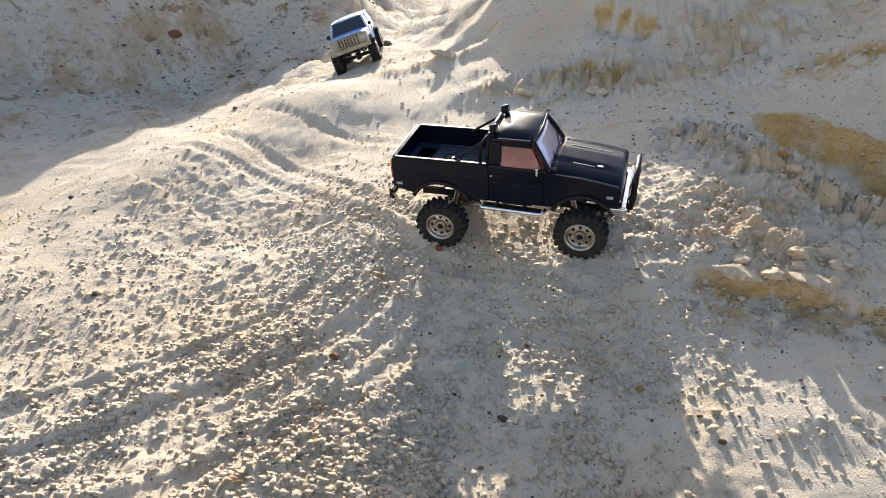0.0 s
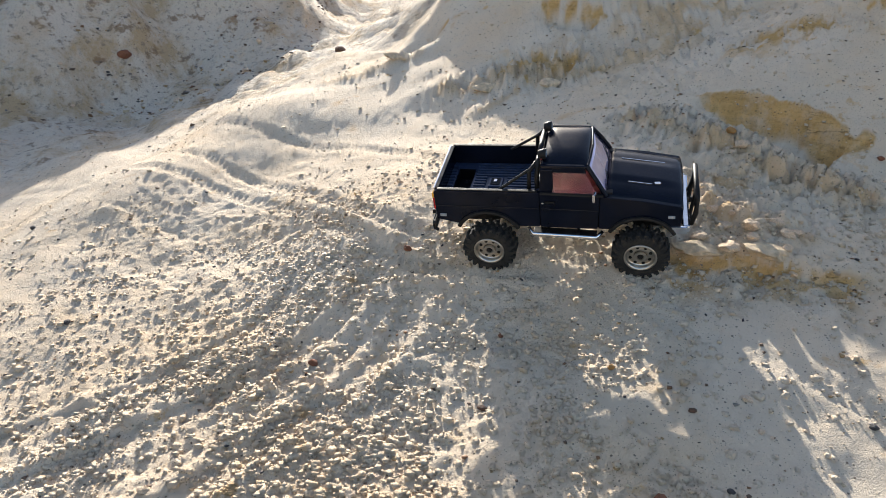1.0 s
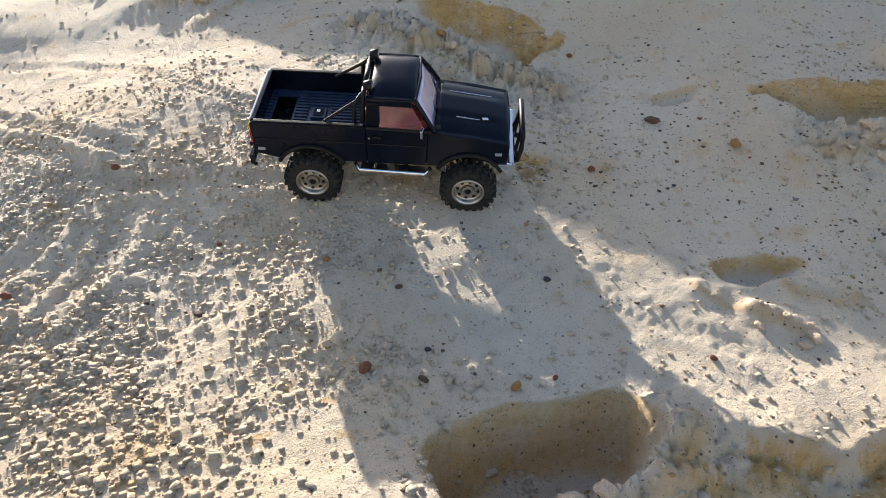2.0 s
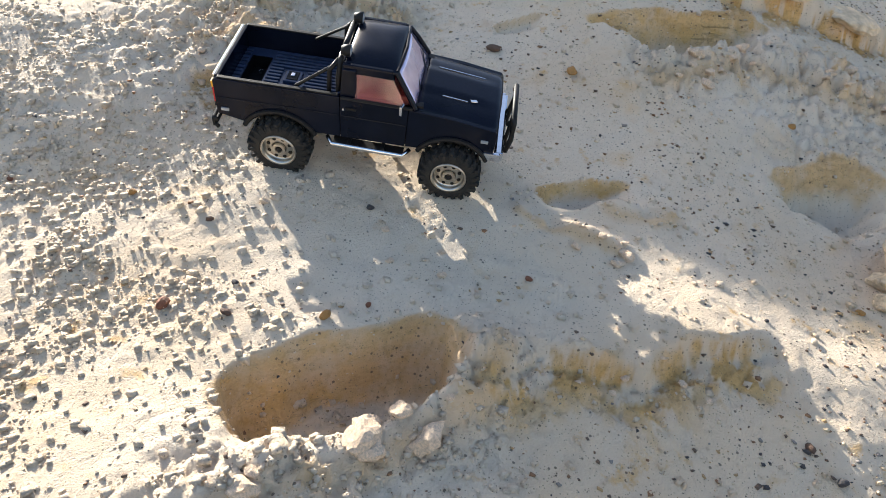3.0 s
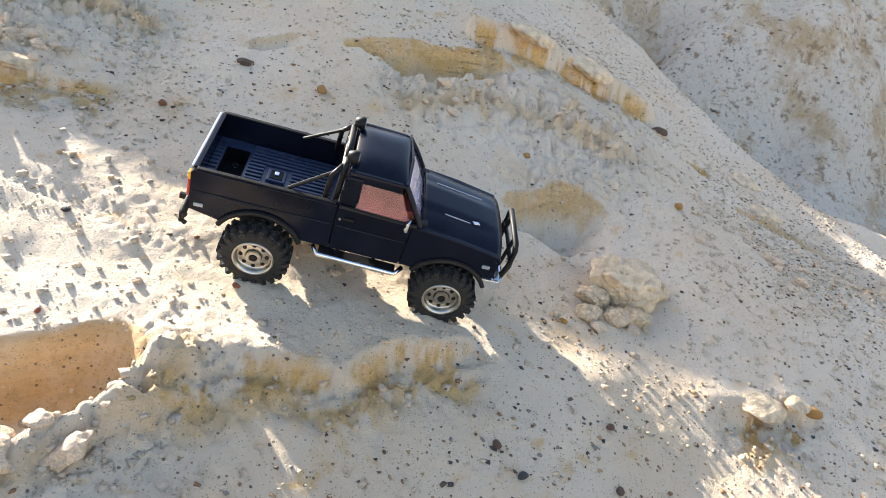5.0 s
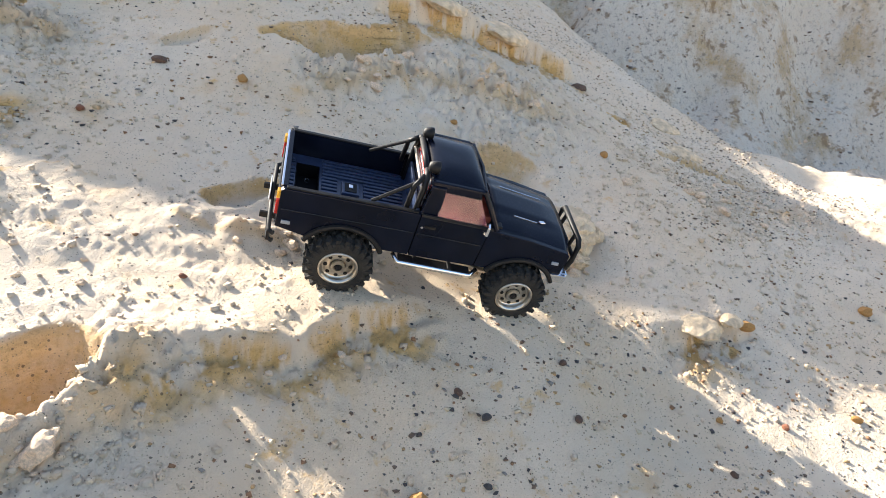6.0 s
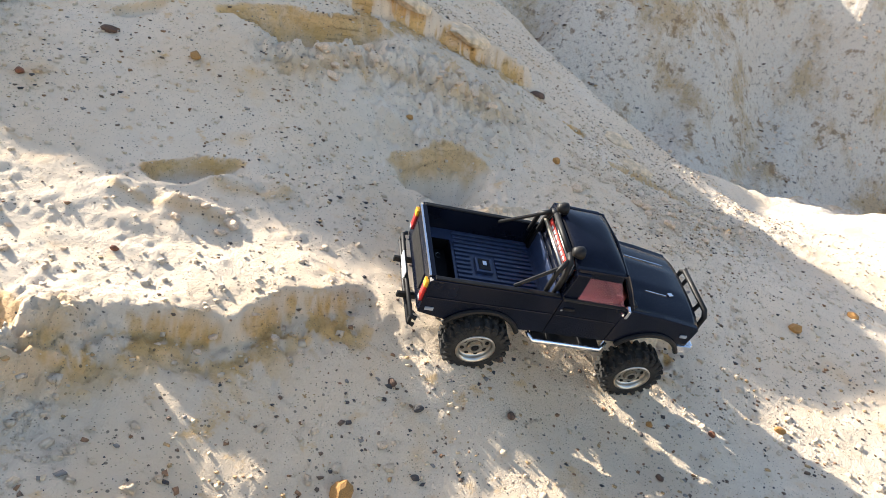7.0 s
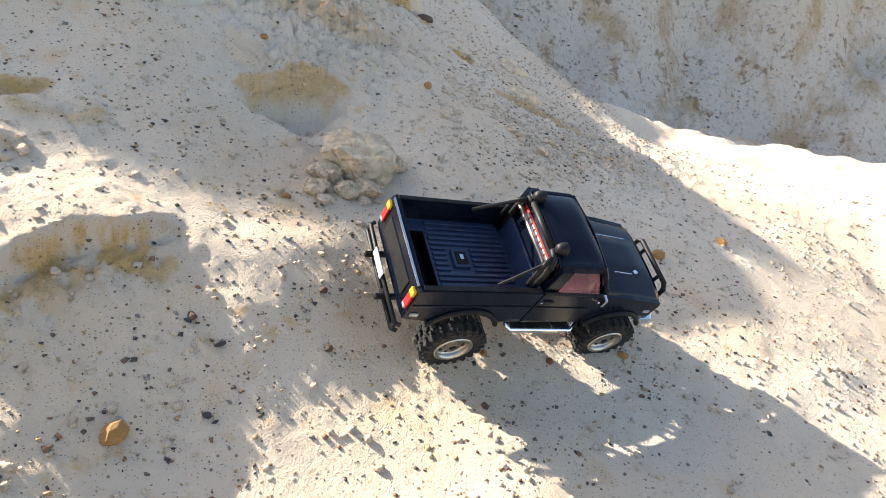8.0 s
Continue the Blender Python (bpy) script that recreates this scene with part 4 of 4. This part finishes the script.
def build_wagon():
    t = thing("toy_off_road_wagon", "white and blue radio-controlled off-road wagon with cream grille", "toy truck")
    low, yb = 0.036, 0.094
    arc_r, arc_f = arch(-0.146, 0.010, 0.068, low), arch(0.146, 0.010, 0.068, low)
    for s in (-1, 1):
        y1 = yb * s
        side = part("body_side", plate([(-0.226, low + 0.02), (-0.228, 0.112), (0.085, 0.110), (0.212, 0.102), (0.216, 0.048), (0.208, low + 0.004)] + arc_f + arc_r, y1 - 0.010 * s, y1, 0.003), SKYWHITE, t, "white body side with blue band")
        part("blue_band", plate([(-0.075, 0.040), (-0.080, 0.088), (0.060, 0.066), (0.074, 0.042)], y1 + 0.0002 * s, y1 + 0.0014 * s, 0.0), BLUE, side)
        part("blue_panel", plate([(-0.225, 0.066), (-0.226, 0.094), (-0.082, 0.092), (-0.085, 0.080), (-0.200, 0.082)], y1 + 0.0002 * s, y1 + 0.0014 * s, 0.0), BLUE, side)
        part("door_line", tube([(0.055, y1 + 0.0008 * s, 0.045), (0.050, y1 + 0.0008 * s, 0.108)], 0.0010, 6), TRIM, side)
        part("door_line", tube([(-0.060, y1 + 0.0008 * s, 0.045), (-0.060, y1 + 0.0008 * s, 0.108)], 0.0010, 6), TRIM, side)
        part("door_handle", box((0.016, 0.003, 0.004), (-0.046, y1 + 0.001 * s, 0.096), 0.001), CHROME, side)
        for cx in (-0.146, 0.146):
            part("wheel_flare", tube([(x, y1 + 0.001 * s, z) for x, z in arch(cx, 0.010, 0.0695, low, 12)], 0.0035, 8), TRIM, side)
        part("rear_side_window", pane([(-0.205, 0.0925 * s, 0.114), (-0.068, 0.0925 * s, 0.114), (-0.072, 0.0785 * s, 0.162), (-0.192, 0.0785 * s, 0.162)], 0.003), SMOKE, t, "dark side window")
        part("door_window", pane([(-0.055, 0.0925 * s, 0.114), (0.064, 0.0925 * s, 0.112), (0.026, 0.0785 * s, 0.162), (-0.055, 0.0785 * s, 0.162)], 0.003), SMOKE, t, "dark door window")
        for a, b in (((0.082, 0.091 * s, 0.110), (0.034, 0.077 * s, 0.166)), ((-0.061, 0.0925 * s, 0.110), (-0.063, 0.078 * s, 0.166)), ((-0.217, 0.091 * s, 0.110), (-0.200, 0.077 * s, 0.166))):
            part("pillar", tube([a, b], 0.0055, 8), SKYWHITE, t)
        part("drip_rail", tube([(0.034, 0.077 * s, 0.166), (-0.200, 0.077 * s, 0.166)], 0.0035, 8), SKYWHITE, t)
        part("headlight", box((0.005, 0.028, 0.020), (0.2165, 0.072 * s, 0.082), 0.002), CLEAR, t, "square headlight")
        part("door_mirror", box((0.006, 0.016, 0.014), (0.066, y1 + 0.012 * s, 0.120), 0.002), TRIM, t, "black door mirror")
        part("tail_light", box((0.004, 0.016, 0.026), (-0.229, 0.078 * s, 0.080), 0.001), RED, t, "red tail light")
    part("roof", skin(lambda u, v: (-0.204 + 0.240 * u, -0.078 + 0.156 * v, 0.166 + 0.008 * (1 - (2 * v - 1) ** 4) * (1 - 0.8 * (2 * u - 1) ** 6)), 12, 10, 0.004), SKYWHITE, t, "white roof", True)
    part("hood", skin(lambda u, v: (0.078 + 0.134 * u, -0.088 + 0.176 * v, 0.110 - 0.007 * u + 0.005 * (1 - (2 * v - 1) ** 6)), 8, 10, 0.004), BLUE, t, "faded blue hood", True)
    part("windscreen", pane([(0.080, -0.086, 0.112), (0.080, 0.086, 0.112), (0.034, 0.073, 0.166), (0.034, -0.073, 0.166)], 0.003), SMOKE, t, "dark windscreen")
    part("tailgate", box((0.008, 0.176, 0.074), (-0.225, 0, 0.076), 0.002), SKYWHITE, t)
    part("rear_window", pane([(-0.219, -0.084, 0.113), (-0.219, 0.084, 0.113), (-0.202, 0.072, 0.165), (-0.202, -0.072, 0.165)], 0.003), SMOKE, t, "dark rear window")
    part("cabin_tub", box((0.30, 0.168, 0.060), (-0.07, 0, 0.082), 0.003), TRIM, t)
    grille = part("grille", box((0.008, 0.180, 0.046), (0.213, 0, 0.082), 0.002), SHADECREAM, t, "cream moulded grille, its shade put into the colour")
    for k in range(4):
        part("grille_bar", box((0.005, 0.118, 0.0035), (0.2185, 0, 0.066 + k * 0.0105), 0.001), SHADECREAM, grille)
    for k in range(7):
        part("grille_slot", box((0.002, 0.0085, 0.042), (0.2172, -0.045 + k * 0.015, 0.082), 0.0), TRIM, grille)
    part("front_bumper", box((0.014, 0.198, 0.020), (0.222, 0, 0.048), 0.003), SHADECREAM, t, "dusty cream front bumper, its shade put into the colour")
    part("rear_bumper", box((0.014, 0.196, 0.018), (-0.235, 0, 0.050), 0.003), TRIM, t, "black rear bumper")
    build_chassis(t, 0.146, 0.085)
    wheels = {}
    first = {s: build_wheel("wheel", t, s, STEEL) for s in (-1, 1)}
    for x in (0.146, -0.146):
        for s in (-1, 1):
            at = pose(x, 0.094 * s, 0)
            wheels[(x, s)] = first[s] if x > 0 else copy_thing(first[s], at)
            wheels[(x, s)].matrix_basis = at
    return t, wheels


pickup, pickup_wheels = build_pickup()
wagon, wagon_wheels = build_wagon()


# ---- stones and clods ----
def lump_mesh(name, seed, detail, ragged, mat, squash=(1, 1, 1), facets=0.0, cracks=0.0):
    """A broken lump of about one metre across, to be scaled."""
    bm = bmesh.new()
    bmesh.ops.create_icosphere(bm, subdivisions=detail, radius=0.5)
    rng = random.Random(seed)
    planes = [(Vector((rng.gauss(0, 1), rng.gauss(0, 1), rng.gauss(0, 1))).normalized(), rng.uniform(0.30, 0.45)) for _ in range(9)]
    for v in bm.verts:
        p = v.co.copy()
        if facets:
            for n, d in planes:
                over = p.dot(n) - d
                if over > 0:
                    p -= n * over * facets
        q = p * 3 + Vector((seed * 7.1, seed * 3.3, seed))
        p *= 1 + ragged * (noise.noise(q) + 0.5 * noise.noise(q * 2.3) + 0.3 * noise.noise(q * 5.1))
        if cracks:
            p *= 1 - cracks * math.exp(-((noise.noise(q * 1.3 + Vector((3, 1, 4))) / 0.06) ** 2)) + 0.25 * cracks * noise.noise(q * 9)
        v.co = (p.x * squash[0], p.y * squash[1], p.z * squash[2])
    me = bpy.data.meshes.new(name)
    bm.to_mesh(me)
    bm.free()
    me.materials.append(mat)
    me.polygons.foreach_set("use_smooth", [False] * len(me.polygons))
    return me


def set_stone(ob, x, y, size, sink=0.25, turn=0.0, tilt=(0, 0), tall=1.0):
    z = ground_at(x, y)
    ob.matrix_basis = pose(x, y, z + size * tall * (0.5 - sink), tilt[0], tilt[1], turn) @ Matrix.Diagonal((size, size, size, 1))


# single stones that lie on the sand: x, y, size, kind
STONE_KINDS = {
    "amber": (AMBERSTONE, "amber", "angular amber-brown stone lying on pale sand"),
    "red": (REDSTONE, "red", "red-brown ironstone pebble lying on sand"),
    "brown": (BROWNSTONE, "brown", "dark brown stone half sunk in sand"),
    "dark": (DARKSTONE, "dark", "black flint pebble lying on sand"),
}
LOOSE = [
    (0.957, -0.007, 0.034, "amber"), (1.125, 0.066, 0.016, "brown"), (1.130, 0.013, 0.016, "dark"), (0.366, 0.624, 0.022, "red"),
    (0.441, 0.569, 0.015, "brown"), (0.569, 0.515, 0.017, "amber"), (0.472, 0.631, 0.012, "dark"), (0.734, 0.718, 0.013, "dark"),
    (1.003, 1.005, 0.020, "red"), (-0.160, 1.025, 0.018, "red"), (1.351, 0.943, 0.028, "amber"), (1.730, -0.190, 0.030, "amber"),
    (0.375, 0.905, 0.014, "amber"), (0.199, 1.047, 0.013, "red"), (0.146, 0.872, 0.016, "brown"), (1.225, 1.495, 0.020, "red"),
    (1.240, 1.115, 0.030, "brown"), (2.370, -0.450, 0.028, "amber"), (2.093, -0.356, 0.030, "amber"), (1.322, -0.006, 0.016, "brown"),
    (1.118, 0.065, 0.010, "dark"), (0.473, 0.783, 0.012, "brown"), (-0.721, 1.267, 0.016, "dark"), (-1.057, 1.823, 0.018, "dark"),
    (0.640, 0.520, 0.010, "red"), (1.438, 0.200, 0.014, "amber"), (1.261, -0.080, 0.015, "brown"), (1.060, -0.050, 0.012, "dark"),
    (1.480, -0.240, 0.014, "amber"), (1.390, -0.300, 0.013, "brown"), (2.560, 0.700, 0.050, "brown"), (2.060, 0.330, 0.026, "amber"),
    (1.760, 0.620, 0.018, "amber"), (0.020, 1.320, 0.020, "red"), (0.840, 1.540, 0.024, "amber"), (-1.900, 4.900, 0.090, "red"),
    (-0.330, 3.900, 0.070, "brown"), (0.905, 0.470, 0.013, "red"), (1.560, -0.330, 0.015, "red"), (1.700, -0.420, 0.018, "amber"),
]
stone_meshes = {k: [lump_mesh("stone", 11 * i + j, 2, 0.16, m, (1, 0.78, 0.62), 0.8) for j in range(2)] for i, (k, (m, _, _)) in enumerate(STONE_KINDS.items())}
for k, (x, y, size, kind) in enumerate(LOOSE):
    ob = tagged(new("stone", stone_meshes[kind][k % 2]), STONE_KINDS[kind][2], "stone", "loose stones")
    set_stone(ob, x, y, size * 1.25, 0.22, k * 77.0, (k * 13 % 24 - 12, k * 29 % 24 - 12), 0.62)

# caked sand: the boulder beside the footprint, the ledge's lumps, and lesser clods
boulder_mesh = lump_mesh("sandstone_boulder", 5, 5, 0.22, BOULDER, (1.0, 0.85, 0.70), 0.97, 0.10)
for x, y, size, turn in ((1.660, 0.215, 0.185, 20), (1.570, 0.225, 0.085, 80), (1.605, 0.145, 0.075, 140), (1.505, 0.190, 0.060, 200), (1.560, 0.160, 0.062, 260), (1.720, 0.170, 0.070, 310)):
    set_stone(tagged(new("sandstone_boulder", boulder_mesh), "cracked pale boulder of caked sand on the slope", "boulder", "caked sand boulders"), x, y, size, 0.30, turn, (6, -8), 0.72)
clod_meshes = [lump_mesh("sand_clod", 40 + k, 3, 0.26, CLAY, (1, 0.85, 0.6), 0.95) for k in range(4)]
rng = random.Random(8)


def scatter_clods(n, line, wide, low, high):
    for _ in range(n):
        k = rng.randrange(len(line) - 1)
        f = rng.random()
        x = line[k][0] * (1 - f) + line[k + 1][0] * f + rng.gauss(0, wide)
        y = line[k][1] * (1 - f) + line[k + 1][1] * f + rng.gauss(0, wide)
        ob = tagged(new("sand_clod", rng.choice(clod_meshes)), "crumbling pale clod of caked sand", "clod", "sand clods")
        set_stone(ob, x, y, low + (high - low) * rng.random() ** 2, 0.35, rng.uniform(0, 360), (rng.uniform(-20, 20), rng.uniform(-20, 20)), 0.7)


scatter_clods(16, ((0.30, 0.26), (0.45, 0.29), (0.55, 0.28), (0.68, 0.30)), 0.020, 0.010, 0.055)
scatter_clods(10, ((1.50, 0.19), (1.58, 0.17), (1.62, 0.10)), 0.020, 0.016, 0.042)
scatter_clods(16, ((0.56, 1.24), (0.70, 1.20), (0.82, 1.18)), 0.050, 0.018, 0.050)
scatter_clods(14, ((0.72, 1.72), (0.84, 1.56), (1.02, 1.42)), 0.035, 0.018, 0.045)
scatter_clods(20, ((1.56, 0.84), (1.77, 0.82), (1.95, 0.70), (2.05, 0.58)), 0.040, 0.018, 0.050)
scatter_clods(10, ((0.99, 0.60), (1.08, 0.50), (1.12, 0.44)), 0.015, 0.010, 0.026)
scatter_clods(7, ((0.80, 0.31), (0.95, 0.24), (1.10, 0.21)), 0.025, 0.008, 0.018)
scatter_clods(14, ((2.0, 0.10), (2.35, 0.02), (2.6, -0.1)), 0.070, 0.016, 0.045)
scatter_clods(14, ((0.55, 0.92), (0.70, 0.60), (0.98, 0.42)), 0.060, 0.008, 0.020)
scatter_clods(16, ((-0.1, 0.95), (-0.3, 0.80), (0.0, 0.70)), 0.100, 0.010, 0.024)
scatter_clods(12, ((-2.2, 4.6), (-1.3, 4.9), (-0.9, 4.9)), 0.150, 0.03, 0.09)

# plates of crust and layered slabs
slab_meshes = [lump_mesh("clay_slab", 60 + k, 4, 0.20, BOULDER, (1, 0.62, 0.24), 0.85) for k in range(3)]
for k, (x, y, size, turn, tx, ty) in enumerate((
    (0.31, 2.31, 0.10, 10, 26, -6), (0.52, 2.27, 0.09, 5, 24, -4), (-0.02, 2.80, 0.10, 20, 24, 6),
    (2.10, 0.955, 0.16, -20, 22, 8), (2.30, 0.865, 0.20, -18, 24, 10),
    (0.62, 1.16, 0.10, -15, 12, 0), (0.76, 1.13, 0.11, 10, 14, 6), (1.64, -0.125, 0.120, -26, 18, 4), (1.71, -0.165, 0.08, -10, 14, 6), (2.62, 0.30, 0.14, -40, 20, 12), (2.85, 0.48, 0.16, -35, 25, 14),
)):
    ob = tagged(new("clay_slab", slab_meshes[k % 3]), "tilted ochre slab of layered clay and sand", "slab", "clay slabs")
    set_stone(ob, x, y, size, 0.42, turn, (tx, ty), 0.22)


def litter(name, label, category, count, seed, low, high, mat, where, squash, area=(-1.5, 3.4, -0.9, 3.3), angular=False):
    """Countless small pieces strewn over the sand, as one object."""
    r = np.random.RandomState(seed)
    bm = bmesh.new()
    if angular:
        bmesh.ops.create_cube(bm, size=0.8)
        bmesh.ops.triangulate(bm, faces=bm.faces)
    else:
        bmesh.ops.create_icosphere(bm, subdivisions=1, radius=0.5)
    base = np.array([v.co for v in bm.verts])
    faces = np.array([[v.index for v in f.verts] for f in bm.faces])
    bm.free()
    x, y = np.zeros(0), np.zeros(0)
    while len(x) < count:
        cx, cy = r.uniform(area[0], area[1], count), r.uniform(area[2], area[3], count)
        keep = r.rand(count) < where(cx, cy)
        x, y = np.r_[x, cx[keep]], np.r_[y, cy[keep]]
    x, y = x[:count], y[:count]
    z = height(x, y)[0]
    size = low + (high - low) * r.rand(count) ** 3.5
    a = r.uniform(0, math.tau, count)
    p = base[None] * (1 + r.uniform(-0.42, 0.30, (count, len(base), 1)))
    p = p + r.uniform(-0.10, 0.10, p.shape)
    p = p * r.uniform(0.65, 1.2, (count, 1, 3)) * np.array(squash)[None, None]
    px = p[..., 0] * np.cos(a)[:, None] - p[..., 1] * np.sin(a)[:, None]
    py = p[..., 0] * np.sin(a)[:, None] + p[..., 1] * np.cos(a)[:, None]
    co = np.stack([x[:, None] + px * size[:, None], y[:, None] + py * size[:, None], z[:, None] + (p[..., 2] + 0.05) * size[:, None]], -1)
    ids = (faces[None] + (np.arange(count) * len(base))[:, None, None]).reshape(-1, 3)
    me = bpy.data.meshes.new(name)
    me.vertices.add(count * len(base))
    me.vertices.foreach_set("co", co.astype(np.float32).ravel())
    me.loops.add(ids.size)
    me.loops.foreach_set("vertex_index", ids.ravel().astype(np.int32))
    me.polygons.add(len(ids))
    me.polygons.foreach_set("loop_start", (np.arange(len(ids)) * 3).astype(np.int32))
    me.update(calc_edges=True)
    me.materials.append(mat)
    return tagged(new(name, me), label, category, kind="stuff")


def rough_ground(x, y):
    return np.exp(-(((x + 0.25) / 0.6) ** 2 + ((y - 0.95) / 0.5) ** 2)) + 0.7 * np.exp(-(((x - 0.72) / 0.3) ** 2 + ((y - 1.33) / 0.25) ** 2)) + 0.22 * np.exp(-(((x - 2.3) / 0.5) ** 2 + ((y - 0.1) / 0.4) ** 2)) + 0.25 * np.exp(-(((x - 0.5) / 0.3) ** 2 + ((y - 0.25) / 0.1) ** 2))


def quiet(x, y):
    """Smooth blown sand on the far left of the crest carries little grit."""
    return (1 - 0.45 * step(y, 1.7, 2.1)) * (1 - 0.6 * step(y - 0.6 * (x + 0.3), 1.35, 1.7) * (1 - step(x, -0.1, 0.5)))


litter("gravel", "dark and rusty grit strewn over pale sand", "gravel", 34000, 3, 0.0020, 0.0105, STONES, lambda x, y: quiet(x, y) * (0.25 + 0.75 * step(lattice(x / 0.35, y / 0.35, 5), -0.2, 0.5)) * (0.6 + 0.4 * step(x - y, 0.3, 1.0)), (1.0, 0.8, 0.5), angular=True)
litter("sand_crumbs", "pale crumbs of caked sand", "sand", 40000, 4, 0.0030, 0.0160, SAND, lambda x, y: np.minimum(1, 0.035 * quiet(x, y) + rough_ground(x, y)) * (0.25 + 0.75 * step(lattice(x / 0.13, y / 0.13, 8), -0.3, 0.4)), (1.0, 0.9, 0.75), angular=True)
litter("fallen_clods", "clods fallen down the far shaded bank", "sand", 2500, 6, 0.012, 0.06, CLAY, lambda x, y: (0.3 + 0.7 * step(lattice(x / 0.7, y / 0.7, 18), -0.2, 0.5)) * step(0.78 * x + 0.63 * y, 4.6, 5.4), (1.0, 0.9, 0.7), (3.0, 9.0, -0.5, 7.0))
litter("bank_rubble", "rusty clay rubble below the shaded bank", "rubble", 4500, 7, 0.007, 0.034, STONES, lambda x, y: 0.02 + step(-0.45 * x + 0.9 * y, 4.2, 4.9) * (0.2 + 0.8 * step(lattice(x / 0.6, y / 0.6, 19), -0.1, 0.5)), (1.0, 0.9, 0.6), (-5.0, -0.6, 2.6, 7.0), True)
litter("bay_gravel", "dark grit strewn over the far shaded bank", "gravel", 6000, 12, 0.007, 0.040, STONES, lambda x, y: (0.2 + 0.8 * step(lattice(x / 0.8, y / 0.8, 28), -0.2, 0.5)) * step(0.78 * x + 0.63 * y, 3.2, 4.5), (1.0, 0.8, 0.5), (2.8, 8.5, -1.0, 6.5), True)


# ---- what moves ----
# seconds, place of the point between the axles, turn about x, y and z
PICKUP = [
    (0.0, 0.189, 1.376, 0.586, 18.2, -4.7, -17.9),
    (0.5, 0.282, 1.324, 0.579, 22.7, -6.6, -17.7),
    (1.0, 0.362, 1.248, 0.573, 23.7, -4.7, -18.9),
    (1.5, 0.451, 1.185, 0.562, 24.2, -3.4, -20.0),
    (2.0, 0.564, 1.084, 0.542, 25.2, -1.0, -24.0),
    (2.2, 0.611, 1.044, 0.532, 25.2, -0.7, -26.3),
    (3.3, 0.876, 0.784, 0.475, 20.8, 3.7, -37.9),
    (3.5, 0.926, 0.715, 0.461, 18.9, 6.4, -39.6),
    (4.0, 0.995, 0.588, 0.436, 18.3, 5.1, -40.4),
    (4.5, 1.040, 0.533, 0.431, 19.0, 3.9, -39.8),
    (4.7, 1.067, 0.499, 0.421, 17.8, 4.0, -38.5),
    (6.0, 1.259, 0.280, 0.384, 18.4, 8.3, -39.4),
    (6.5, 1.320, 0.195, 0.372, 13.0, 11.6, -44.0),
    (7.0, 1.432, -0.013, 0.314, 22.4, 3.1, -40.2),
    (7.5, 1.523, -0.147, 0.280, 28.0, 0.8, -34.2),
    (8.0, 1.583, -0.218, 0.258, 26.9, 2.9, -32.9),
]
WAGON = [
    (0.0, -0.430, 3.420, 0.880, 26.0, 6.0, -88.0),
    (0.3, -0.655, 2.680, 0.658, 31.0, 6.5, -104.0),
    (0.6, -0.940, 2.150, 0.505, 33.5, 8.5, -106.0),
    (0.8, -1.200, 1.950, 0.335, 31.0, 8.0, -108.0),
    (1.1, -1.65, 1.56, 0.15, 14.0, 6.0, -122.0),
    (1.6, -2.05, 1.20, 0.10, 4.0, 2.0, -125.0),
    (8.0, -2.05, 1.20, 0.10, 4.0, 2.0, -125.0),
]


def glide(rows, t):
    """The pose between rows, with the speed kept smooth."""
    ts = [r[0] for r in rows]
    i = min(max(int(np.searchsorted(ts, t, side="right")) - 1, 0), len(rows) - 2)
    a, b = np.array(rows[i][1:]), np.array(rows[i + 1][1:])
    h = ts[i + 1] - ts[i]
    s = (t - ts[i]) / h

    def speed(j):
        if j == 0 or j == len(rows) - 1:
            return np.zeros(6) if j else (np.array(rows[1][1:]) - rows[0][1:]) / (ts[1] - ts[0])
        return (np.array(rows[j + 1][1:]) - rows[j - 1][1:]) / (ts[j + 1] - ts[j - 1])

    va, vb = speed(i) * h, speed(i + 1) * h
    return (2 * s**3 - 3 * s**2 + 1) * a + (s**3 - 2 * s**2 + s) * va + (3 * s**2 - 2 * s**3) * b + (s**3 - s**2) * vb


def drive(car, wheels, rows, until, settle):
    """Keys a car and its wheels, which roll as far as it goes and follow the ground."""
    times = [k * 0.1 for k in range(int(until * 10) + 1)]
    body, spin, last = [], 0.0, None
    rolls = {k: [] for k in wheels}
    for t in times:
        m = pose(*glide(rows, t))
        if settle:
            # lift or drop the body so that its wheels meet the sand
            gaps = [(m @ Vector((x, 0.092 * s, 0))) for x, s in wheels]
            off = sum(p.z - TYRE - ground_at(p.x, p.y) for p in gaps) / 4
            m = Matrix.Translation((0, 0, -settle * off)) @ m
        ahead = m.to_3x3() @ Vector((1, 0, 0))
        if last is not None:
            spin += (m.translation - last).dot(ahead) / TYRE
        last = m.translation.copy()
        body.append((t, m))
        for (x, s), w in wheels.items():
            p = m @ Vector((x, 0.092 * s, 0))
            over = max(ground_at(p.x + ahead.x * d, p.y + ahead.y * d) - abs(d) * 0.45 - ahead.z * d for d in (-0.03, -0.015, 0, 0.015, 0.03))
            lift = min(max(over + TYRE * 0.97 - p.z, -0.020), 0.016)
            rolls[(x, s)].append((t, pose(x, 0.092 * s, lift) @ Matrix.Rotation(spin, 4, "Y")))
    if until < 8.0:
        body.append((8.0, body[-1][1]))
        for k in rolls:
            rolls[k].append((8.0, rolls[k][-1][1]))
    walk(car, body)
    for k, w in wheels.items():
        walk(w, rolls[k])


def motions():
    drive(pickup, pickup_wheels, PICKUP, 8.0, 0.0)
    drive(wagon, wagon_wheels, WAGON, 1.8, 1.0)


motions()
